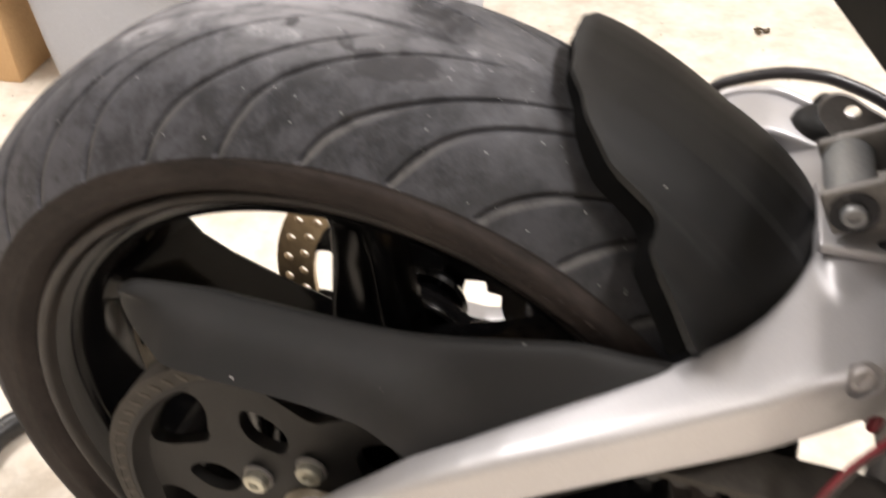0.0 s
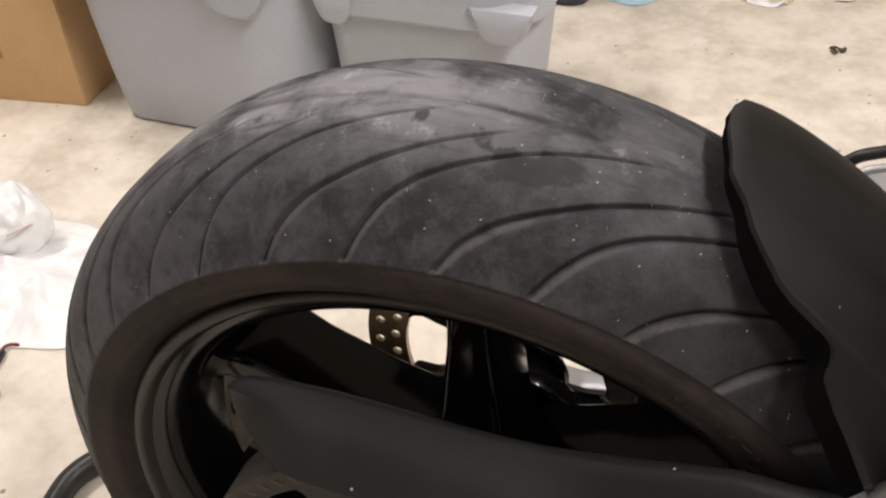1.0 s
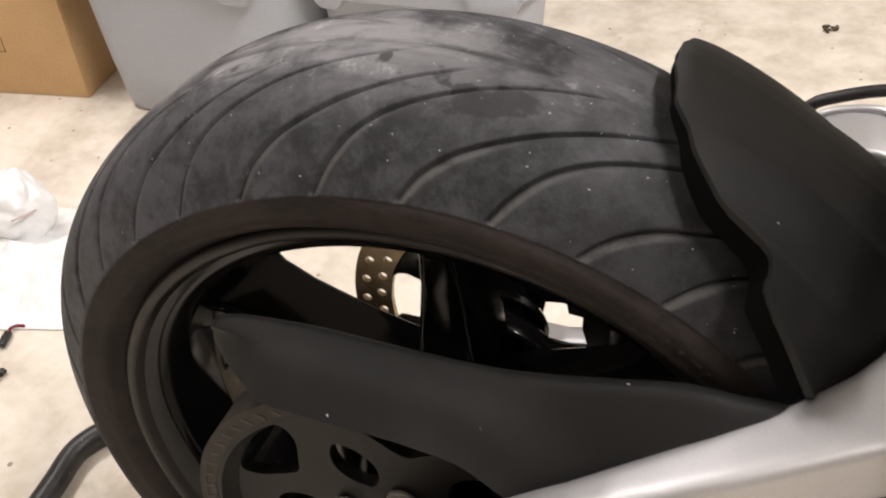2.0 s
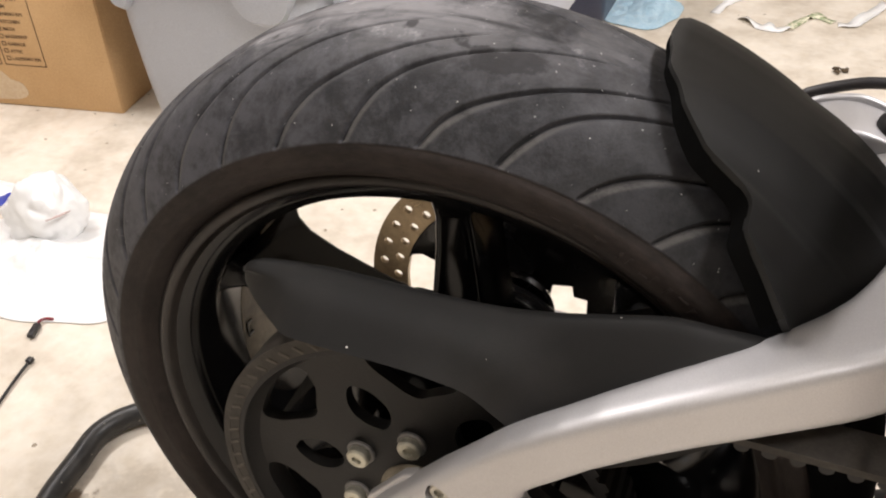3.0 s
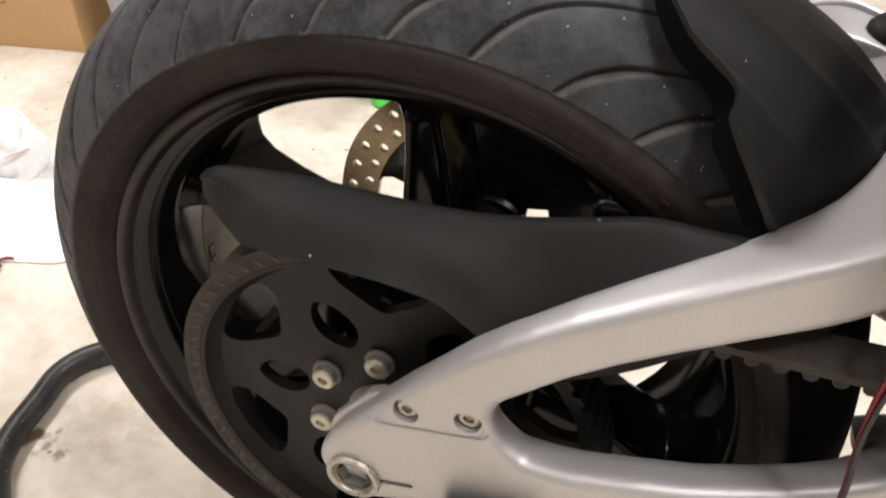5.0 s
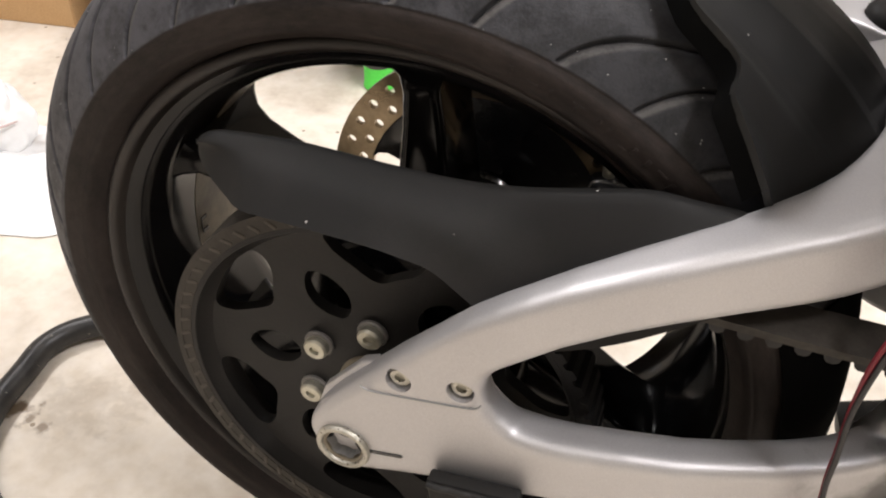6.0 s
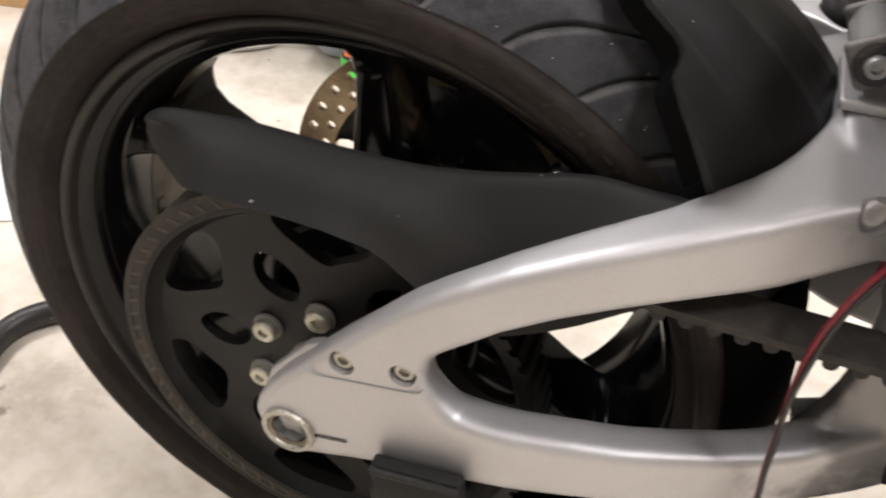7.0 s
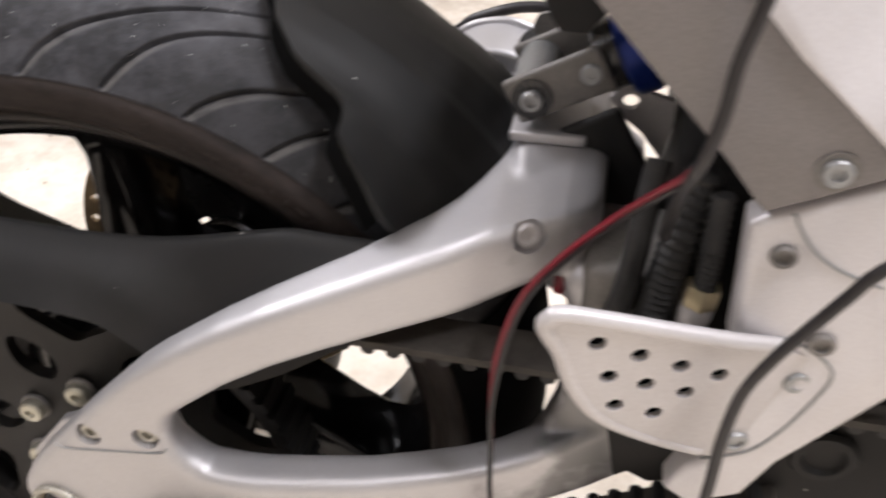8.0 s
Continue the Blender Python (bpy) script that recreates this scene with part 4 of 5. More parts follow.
# brake disc and what lies behind the wheel
def build_disc():
    ring = mesh_of("brake_disc", *lathe([(0.1015, 0.1040), (0.1350, 0.1040), (0.1355, 0.1045), (0.1355, 0.1085), (0.1350, 0.109), (0.1015, 0.109)], 144), smooth=False)
    holes = []
    for k in range(36):
        for r, a in ((0.1248, 1 + 10 * k), (0.1108, 6.5 + 10 * k)):
            x, z = polar(r, a)
            holes.append(facing(turned([(0, -0.01), (0.0041, -0.01), (0.0041, 0.01), (0, 0.01)], 14), (x, 0.1065, z), (0, -1, 0)))
    ob = bpart("brake_disc", drilled(ring, *holes), M_DISC, "drilled bronze-tinted steel brake disc", None, 30)
    bpart("disc_carrier", lathe([(0.022, 0.100), (0.033, 0.100), (0.035, 0.104), (0.033, 0.108), (0.022, 0.108)], 48), M_BLACK_STEEL, "", ob)
    plate = [polar(0.040, a) for a in range(70, 152, 9)] + [polar(0.078, 157), polar(0.092, 157.5), polar(0.0985, 160)] + [polar(0.1030, a) for a in range(164, 60, -8)]
    bpart("carrier_plate", prism(plate, 0.1020, 0.1060, 0.001), M_BLACK_STEEL, "", ob)
    for a in (215, 265, 315):
        o = [polar(0.028, a - 22), polar(0.065, a - 9), polar(0.104, a - 7), polar(0.106, a), polar(0.104, a + 7), polar(0.065, a + 9), polar(0.028, a + 22)]
        bpart("carrier_arm", prism(o, 0.1005, 0.1055, 0.001), M_BLACK_STEEL, "", ob)
    return ob


disc = build_disc()
caliper = bpart("brake_caliper", join(rounded_box(0.085, 0.175, 0.086, 0.148, -0.020, 0.060, 0.010), rounded_box(0.10, 0.16, 0.070, 0.16, -0.005, 0.045, 0.008)), M_BLACK_STEEL, "black brake caliper")
bpart("caliper_bracket", prism([(-0.024, 0.012), (-0.036, 0.040), (-0.0305, 0.067), (-0.056, 0.072), (-0.050, 0.110), (-0.020, 0.190), (0.100, 0.190), (0.190, 0.150), (0.200, 0.060), (0.150, -0.050), (0.070, -0.050), (0.058, -0.010), (0.058, 0.0035), (0.046, 0.0045), (0.044, 0.0155), (0.027, 0.013), (0.024, -0.004), (0.024, -0.026), (-0.016, -0.026), (-0.030, -0.004)], 0.124, 0.130, 0.001), M_BLACK_STEEL, "", caliper)
bpart("bracket_foot", prism([(-0.030, -0.024), (0.020, -0.024), (0.030, -0.031), (0.048, -0.0325), (0.062, -0.030), (0.075, -0.045), (0.070, -0.085), (-0.020, -0.085)], 0.1235, 0.1295, 0.001), M_BLACK_STEEL, "", caliper)
bpart("caliper_shroud", lathe([(0.1795, 0.0740), (0.1825, 0.0770), (0.2040, 0.0720), (0.2040, 0.0300), (0.1980, 0.0340), (0.1860, 0.0560)], 30, True, -44, 4), M_RIM, "", caliper)
bpart("bleed_nipple", facing(cap_bolt(0.005, 0.012), (0.10, 0.10, 0.060), (0, -0.2, 1)), M_STEEL, "", caliper)


# shock mount, link and upper frame
def build_front():
    plates = [moved(rounded_box(-0.013, 0.044, y, y + 0.006, -0.013, 0.014, 0.0028), Matrix.Translation((0.2615, 0, 0.2385)) @ pose(0, 0, 0, 0, -28, 0)) for y in (-0.022, 0.026)]
    bracket = bpart("shock_bracket", plates[0], M_DARKCAST, "grey cast shock absorber mounting bracket")
    bpart("far_cheek", plates[1], M_DARKCAST, "", bracket)
    bpart("slotted_rivet", facing(turned([(0, 0.0), (0.0062, 0.0), (0.0062, 0.0010), (0.0050, 0.0022), (0.0018, 0.0022), (0.0015, 0.0010), (0, 0.0010)], 24), (0.2920, -0.0221, 0.2555), (0, -1, 0)), M_GREYCAST, "", bracket)
    bpart("dark_washer", facing(turned([(0.004, 0), (0.0115, 0), (0.0115, 0.0015), (0.004, 0.0015)], 28), (0.2615, -0.0222, 0.2385), (0, -1, 0)), M_BLACK_STEEL, "", bracket)
    bpart("bracket_bolt", facing(cap_bolt(0.0060, 0.005), (0.2615, -0.0232, 0.2385), (0, -1, 0)), M_GREYCAST, "dark-ringed socket bolt", bracket)
    bpart("bracket_sleeve", facing(turned([(0, 0), (0.013, 0), (0.013, 0.05), (0, 0.05)], 24), (0.2615, -0.017, 0.2385), (0, 1, 0)), M_GREYCAST, "", bracket)
    bpart("mount_plate", rounded_box(0.2505, 0.2930, -0.0260, 0.0330, 0.2125, 0.2190, 0.002), M_SILVER, "machined silver mounting plate", bracket)
    axis = Vector((0.88, 0.02, 0.47))
    p = Vector((0.314, 0.006, 0.2625))
    shock = bpart("shock_absorber", tube([p - axis * 0.02, p + axis * 0.10, p + axis * 0.22], 0.020, 20), M_BLACK_STEEL, "black shock absorber with blue collar")
    bpart("collar", facing(turned([(0.015, -0.007), (0.026, -0.007), (0.0275, -0.005), (0.0275, 0.005), (0.026, 0.007), (0.015, 0.007)], 36), p, axis), M_BLUE, "blue anodised adjuster collar", shock)


build_front()


# cables
def cable(name, pts, r, mat, label, parent=None):
    return bpart(name, tube(pts, r, 10, 8), mat, label, parent, 80)


# side panel, frame and what hangs in front of the swingarm
def build_frame():
    panel = bpart("side_panel", prism([(0.2700, 0.3640), (0.2940, 0.3370), (0.3230, 0.3065), (0.3523, 0.2755), (0.3670, 0.2575), (0.3705, 0.2545), (0.3900, 0.2640), (0.4140, 0.2765), (0.4250, 0.2820), (0.4105, 0.2900), (0.3900, 0.3080), (0.3700, 0.3250), (0.3540, 0.3410), (0.3320, 0.3760), (0.3020, 0.4600), (0.2700, 0.4600)], -0.136, -0.126, 0.0025), M_PANEL, "smooth taupe plastic side panel")
    # the band leans back from its lower edge
    band = prism([(0.3530, 0.3400), (0.3690, 0.3235), (0.3890, 0.3065), (0.4090, 0.2890), (0.4240, 0.2830), (0.4700, 0.3050), (0.5600, 0.3480), (0.5600, 0.4620), (0.3000, 0.4620), (0.3300, 0.3760)], -0.1395, -0.1325, 0.0015)
    band = [(x, y + 0.42 * max(0.0, ((x - 0.3530) * 0.65 + (z - 0.3400) * 0.76)), z) for x, y, z in band[0]], band[1]
    bpart("silver_band", band, M_FRAME, "light silver painted band", panel)
    bpart("screw_recess", facing(turned([(0.0058, 0.0006), (0.0088, 0.0008), (0.0090, -0.001), (0.0058, -0.001)], 28), (0.3926, -0.1362, 0.2778), (0, -1, 0)), M_DARKCAST, "", panel)
    bpart("panel_screw", facing(cap_bolt(0.0060, 0.004), (0.3926, -0.1362, 0.2778), (0, -1, 0.1)), M_GREYCAST, "", panel)
    frame_side = bpart("frame_side", prism([(0.3660, 0.2460), (0.3715, 0.2510), (0.3900, 0.2598), (0.4160, 0.2725), (0.4700, 0.2985), (0.5400, 0.3300), (0.5400, 0.2300), (0.4700, 0.1750), (0.4458, 0.1560), (0.4270, 0.1290), (0.4080, 0.1020), (0.3960, 0.0740), (0.3700, 0.0600), (0.3560, 0.0700), (0.3640, 0.0900), (0.3780, 0.1010), (0.3780, 0.1300), (0.3700, 0.1800)], -0.134, -0.112, 0.005, 3), M_FRAME, "silver-painted cast frame side")
    bpart("seam", tube([(0.3815, -0.1343, 0.2548), (0.3830, -0.1345, 0.2540), (0.3854, -0.1345, 0.2494), (0.3941, -0.1345, 0.2378), (0.4061, -0.1345, 0.2294), (0.4255, -0.1345, 0.2225)], 0.0008, 6), M_GREYCAST, "fine joint line", frame_side)
    bpart("seam", tube([(x, -0.1343, z) for x, z in ((0.3814, 0.1865), (0.3960, 0.1874), (0.4130, 0.1776), (0.4184, 0.1678), (0.4143, 0.1519), (0.4042, 0.1278), (0.3916, 0.1101), (0.3710, 0.0999))], 0.0009, 6), M_GREYCAST, "fine joint line", frame_side)
    for x, z, r in ((0.3824, 0.2337, 0.0058), (0.4090, 0.1880, 0.0062)):
        bpart("frame_bolt", facing(cap_bolt(r, 0.004, 0.6), (x, -0.1335, z), (0, -1, 0)), M_DARKCAST, "", frame_side)
    return frame_side


frame_side = build_frame()

HEEL = Matrix(((0.87847, 0.39865, 0.26337, 0.33611), (0.27459, 0.02987, -0.96110, -0.15231), (-0.39101, 0.91661, -0.08323, 0.16802), (0, 0, 0, 1)))


def build_heel_plate():
    line = smooth_outline([(-0.0640, 0.0130), (-0.0650, 0.0200), (-0.0595, 0.0245), (-0.0350, 0.0285), (-0.0070, 0.0318), (0.0237, 0.0355), (0.0480, 0.0388), (0.0742, 0.0355), (0.0900, 0.0230), (0.1000, -0.0106), (0.0890, -0.0350), (0.0613, -0.0428), (0.0269, -0.0425), (-0.0060, -0.0366), (-0.0298, -0.0220), (-0.0475, -0.0030)], 5)
    me = mesh_of("heel_plate", *prism(line, -0.0036, 0.0, 0.0014, 3, "xy"), smooth=False)
    spots = [(-0.0358, 0.0135), (-0.0134, 0.0130), (0.0088, 0.0129), (0.0296, 0.0135), (-0.0195, -0.0045), (0.0, -0.0035), (0.0213, -0.0025), (-0.0060, -0.0217), (0.0152, -0.0208)]
    me = drilled(me, *[moved(turned([(0, -0.02), (0.0043, -0.02), (0.0043, 0.02), (0, 0.02)], 20), Matrix.Translation((a, b, 0))) for a, b in spots])
    me.transform(HEEL)
    ob = bpart("heel_plate", me, M_HEEL, "pale silver heel guard plate with nine round holes", None, 30)
    rim_line = [(0.0560, -0.0410, -0.003), (0.0269, -0.0400, -0.003), (-0.0050, -0.0340, -0.003), (-0.0285, -0.0195, -0.003), (-0.0455, -0.0010, -0.003), (-0.0612, 0.0130, -0.002), (-0.0630, 0.0195, -0.001), (-0.0585, 0.0240, -0.001), (-0.0350, 0.0275, -0.001), (-0.0070, 0.0308, -0.001), (0.0237, 0.0348, -0.001), (0.0460, 0.0382, -0.002)]
    bpart("rolled_edge", moved(tube(rim_line, 0.0042, 12), HEEL), M_HEEL, "", ob)
    # black sheet added behind the plate, standing for the shade in its holes
    bpart("backing", moved(prism([(-0.0540, 0.0190), (0.0500, 0.0300), (0.0600, -0.0360), (0.0, -0.0330), (-0.0280, -0.0180), (-0.0420, -0.0020)], -0.0085, -0.0050, 0.001, 2, "xy"), HEEL), M_SHADE, "", ob)
    for a, b in ((0.0684, 0.0218), (0.0674, -0.0267)):
        bpart("plate_bolt", moved(turned([(0, -0.002), (0.0068, -0.002), (0.0070, 0.0005), (0.0062, 0.0020), (0.0038, 0.0022), (0.0035, 0.0008), (0, 0.0008)], 24), HEEL @ Matrix.Translation((a, b, 0))), M_GREYCAST, "", ob)
    return ob


build_heel_plate()


def build_hoses():
    for pts, r, n in (([(0.3340, -0.108, 0.158), (0.3378, -0.108, 0.182), (0.3420, -0.106, 0.212), (0.3490, -0.098, 0.250)], 0.0085, 8), ([(0.3572, -0.113, 0.194), (0.3572, -0.113, 0.216), (0.3575, -0.109, 0.245)], 0.0054, 8)):
        bpart("ribbed_hose", tube(pts, r, 18, 14, 0.11), M_HOSE, "ribbed black rubber hose", None, 60)
    way = (0.10, 0, 1)
    fit = bpart("hose_fitting", facing(turned([(0, 0), (0.0074, 0), (0.0074, 0.016), (0.0082, 0.019), (0.0082, 0.0235), (0.0070, 0.0260), (0, 0.0260)], 24), (0.3535, -0.112, 0.158), way), M_HEEL, "pale hose fitting with brass collar")
    bpart("brass_collar", facing(turned([(0.0050, 0), (0.0080, 0), (0.0088, 0.0015), (0.0088, 0.0105), (0.0080, 0.0120), (0.0050, 0.0120)], 6), (0.3561, -0.112, 0.184), way), M_BRASS, "brass hexagon collar", fit)


build_hoses()
bpart("pivot_casting", rounded_box(0.300, 0.352, -0.100, -0.034, 0.120, 0.188, 0.008), M_DARKCAST, "dusty grey cast pivot housing")
cable("breather_hose", [(0.3130, -0.106, 0.148), (0.3175, -0.107, 0.164), (0.3215, -0.107, 0.184), (0.3240, -0.104, 0.206), (0.3260, -0.096, 0.228), (0.3290, -0.086, 0.246)], 0.0062, M_HOSE, "smooth black rubber breather hose")
bpart("frame_core", rounded_box(0.340, 0.400, -0.082, 0.090, 0.125, 0.240, 0.008), M_PLASTIC, "black cast core of the frame")
bpart("undertray", prism([(0.205, 0.360), (0.2270, 0.3400), (0.2640, 0.3060), (0.2980, 0.2860), (0.3420, 0.2600), (0.3480, 0.2500), (0.3480, 0.1500), (0.5200, 0.1500), (0.5200, 0.4400), (0.205, 0.4400)], -0.006, 0.095, 0.003), M_PLASTIC, "black plastic undertray")
bpart("tray_lip", prism([(0.200, 0.377), (0.2254, 0.3516), (0.2463, 0.3305), (0.2680, 0.3085), (0.2712, 0.3006), (0.2756, 0.2941), (0.2888, 0.2938), (0.2956, 0.3026), (0.3000, 0.3100), (0.318, 0.330), (0.318, 0.420), (0.200, 0.420)], -0.062, -0.048, 0.002), M_PLASTIC, "black plastic lip of the undertray")
# plain block hidden behind the panel, added to keep light out
bpart("rear_frame", prism([(0.330, 0.345), (0.365, 0.305), (0.400, 0.290), (0.56, 0.345), (0.56, 0.455), (0.330, 0.455)], -0.085, -0.010, 0.004), M_PLASTIC, "hidden black block for the inner frame behind the side panel, added for its shade")
# mostly unseen stand-in for the engine, added to block light from the front
bpart("engine_block", prism([(0.405, -0.100), (0.385, -0.02), (0.395, 0.060), (0.430, 0.120), (0.470, 0.150), (0.530, 0.180), (0.530, 0.40), (0.95, 0.40), (0.95, -0.12)], -0.058, 0.170, 0.010), M_PLASTIC, "plain black block in place of the engine, added for its shade")
bpart("far_footpeg", tube([(0.322, 0.097, -0.1285), (0.3245, 0.0972, -0.1275), (0.345, 0.099, -0.120), (0.40, 0.102, -0.100), (0.46, 0.105, -0.085)], 0.0150, 20, 6), M_PLASTIC, "black rubber-covered footpeg on the far side")
bpart("footrest_bracket", prism([(0.322, 0.078), (0.372, 0.078), (0.385, 0.050), (0.368, 0.034), (0.352, 0.030), (0.340, 0.036), (0.332, 0.030)], -0.098, -0.070, 0.003), M_PLASTIC, "black bracket behind the heel plate")
bpart("engine_cover", join(prism(smooth_outline([(0.405, 0.055), (0.425, 0.105), (0.452, 0.145), (0.52, 0.19), (0.60, 0.10), (0.55, -0.02), (0.45, -0.04)], 6), -0.108, -0.06, 0.006), facing(turned([(0, 0), (0.016, 0), (0.018, 0.003), (0.016, 0.006), (0.012, 0.006), (0.010, 0.003), (0, 0.003)], 32), (0.437, -0.1085, 0.090), (0, -1, 0))), M_PLASTIC, "black engine side cover")


def build_gusset():
    me = mesh_of("gusset_plate", *prism([(0.2930, 0.2440), (0.3381, 0.2320), (0.3400, 0.2200), (0.3365, 0.1945), (0.3325, 0.1985), (0.3225, 0.2110), (0.3110, 0.2200)], 0.002, 0.007), smooth=False)
    me = drilled(me, *[facing(turned([(0, -0.02), (r, -0.02), (r, 0.02), (0, 0.02)], 20), (x, 0.004, z), (0, -1, 0)) for x, z, r in ((0.3018, 0.2352, 0.0042), (0.3148, 0.2295, 0.0048))])
    bpart("gusset_plate", me, M_HEEL, "flat grey bracket with two round holes", None, 30)
    bpart("black_strap", moved(rounded_box(-0.030, 0.0105, -0.004, 0.004, -0.070, 0.030, 0.003), Matrix.Translation((0.314, -0.018, 0.205)) @ pose(0, 0, 0, 0, -30, 0)), M_PLASTIC, "flat black strap")


build_gusset()


RED = [(0.270, -0.146, -0.060), (0.2665, -0.1435, -0.005), (0.2645, -0.1420, 0.0390), (0.2625, -0.1390, 0.0640), (0.2622, -0.1365, 0.0830), (0.2608, -0.1340, 0.1120), (0.2615, -0.1330, 0.1425), (0.2660, -0.1330, 0.1690), (0.2745, -0.1335, 0.1950), (0.2900, -0.1310, 0.2170), (0.3094, -0.1300, 0.2390), (0.3256, -0.1396, 0.2614), (0.3350, -0.1450, 0.2735), (0.3405, -0.1485, 0.2850)]
wire = cable("red_wire", RED, 0.0015, M_RED, "red wire of a twin power lead")
cable("black_wire", [(x + (0.0004 if i < 6 else 0.0024), y - (0.0027 if i < 6 else -0.0004 if i > 6 else 0.0014), z - 0.0016) for i, (x, y, z) in enumerate(RED[:-1])] + [RED[-1]], 0.0015, M_BLACK_WIRE, "black wire of a twin power lead", wire)
cable("black_cable", [(0.3340, -0.118, 0.2250), (0.3345, -0.132, 0.2480), (0.3360, -0.143, 0.2680), (0.3403, -0.149, 0.2833), (0.3440, -0.150, 0.3033), (0.3456, -0.150, 0.3260), (0.3504, -0.149, 0.3490), (0.358, -0.147, 0.390), (0.365, -0.145, 0.440)], 0.0029, M_BLACK_WIRE, "black cable across the side panel")
cable("black_cable", [(0.4429, -0.158, 0.2761), (0.4129, -0.162, 0.2521), (0.4033, -0.162, 0.2364), (0.3929, -0.162, 0.2175), (0.3827, -0.162, 0.198), (0.3748, -0.162, 0.1758), (0.3719, -0.162, 0.1453), (0.372, -0.162, 0.1084), (0.37, -0.162, 0.0484)], 0.0029, M_BLACK_WIRE, "black cable looping past the heel plate")
cable("brake_hose", [(0.150, 0.150, 0.120), (0.175, 0.158, 0.180), (0.1918, 0.160, 0.1997), (0.2034, 0.160, 0.2071), (0.2306, 0.160, 0.2163), (0.2551, 0.160, 0.2179), (0.2734, 0.160, 0.2145), (0.2992, 0.158, 0.2061), (0.330, 0.150, 0.190)], 0.0042, M_BLACK_WIRE, "black brake hose arching over the swingarm")
knob = bpart("rubber_stop", facing(turned([(0, 0), (0.0138, 0), (0.0150, 0.003), (0.0147, 0.008), (0.0115, 0.0125), (0.0060, 0.0145), (0, 0.015)], 32), (0.2530, 0.108, 0.2065), (0.1, -0.2, 1)), M_PLASTIC, "black rubber stop with a smaller lobe behind it")
bpart("lobe", facing(turned([(0, 0), (0.0080, 0), (0.0090, 0.004), (0.0086, 0.011), (0.0058, 0.0155), (0, 0.017)], 24), (0.2580, 0.1210, 0.2080), (0.05, 0.1, 1)), M_PLASTIC, "", knob)
bpart("socket_ring", facing(turned([(0.0125, 0), (0.0180, 0), (0.0182, 0.0012), (0.0168, 0.0028), (0.0125, 0.0028)], 36), (0.2530, 0.108, 0.2050), (0.1, -0.2, 1)), M_SILVER, "silver socket under the stop", knob)
tab = mesh_of("hose_tab", *prism(smooth_outline([(0.2495, 0.2330), (0.2540, 0.2420), (0.2640, 0.2425), (0.2760, 0.2365), (0.2880, 0.2310), (0.2980, 0.2240), (0.2930, 0.2100), (0.2680, 0.2120), (0.2540, 0.2230)], 4), 0.0880, 0.0920, 0.0008), smooth=False)
tab = drilled(tab, facing(turned([(0, -0.02), (0.0044, -0.02), (0.0044, 0.02), (0, 0.02)], 20), (0.2680, 0.090, 0.2330), (0, -1, 0)))
bpart("hose_tab", tab, M_DARKCAST, "grey flat tab with one round hole", None, 30)
bpart("red_tab", facing(turned([(0, 0), (0.0032, 0), (0.0034, 0.001), (0.0034, 0.010), (0.0028, 0.0115), (0, 0.0115)], 16), (0.2880, -0.0850, 0.1590), (0.1, 0, 1)), M_RED, "small red plastic cap")

# ---- the stand ----
def build_stand():
    stand = tagged(new("paddock_stand"), "black tubular paddock stand under the swingarm", "stand")
    z = 0.0150
    def tubepart(name, pts, r):
        return put(name, sharpen(mesh_of(name, *tube(pts, r, 18, 10)), 80), M_STAND, stand)
    tubepart("rear_bar", [(-0.02, 0.215, 0.045), (-0.20, 0.205, 0.030), (-0.36, 0.180, 0.020), (-0.465, 0.142, z), (-0.508, 0.112, z), (-0.526, 0.075, z), (-0.522, 0.030, z), (-0.514, -0.030, z), (-0.490, -0.078, z), (-0.430, -0.130, z), (-0.30, -0.185, 0.020), (-0.15, -0.215, 0.030), (-0.02, -0.225, 0.045)], 0.0146)
    for s, y in ((-1, -0.225), (1, 0.215)):
        tubepart("upright", [(-0.02, y, 0.045), (0.03, y + s * -0.02, 0.10), (0.065, y * 0.80, 0.22), (0.078, y * 0.68, 0.300)], 0.0115)
        yy = -0.150 if s < 0 else 0.150
        put("support_pad", sharpen(mesh_of("support_pad", *join(moved(rounded_box(-0.030, 0.030, -0.024, 0.024, -0.030, 0.0, 0.004), Matrix.Translation((0.083 if s < 0 else 0.098, yy, 0.331)) @ pose(0, 0, 0, 0, -6, 0)), moved(rounded_box(-0.026, 0.030, -0.006, 0.004, -0.03, 0.022, 0.002), Matrix.Translation((0.083 if s < 0 else 0.098, yy + s * 0.019, 0.331)) @ pose(0, 0, 0, 0, -6, 0))))), M_PLASTIC, stand, "black rubber-faced support pad")
    edge = [(0.0565 + 0.0045 * k, -0.1772 - 0.0006 * (k % 3), 0.3494 + 0.00047 * k + 0.0014 * noise.noise(Vector((k * 0.9, 2.0, 0)))) for k in range(13)]
    put("torn_edge", sharpen(mesh_of("torn_edge", *tube(edge, 0.0022, 8, 4)), 60), M_RUBBER, stand, "torn rubber edge of the pad")


build_stand()


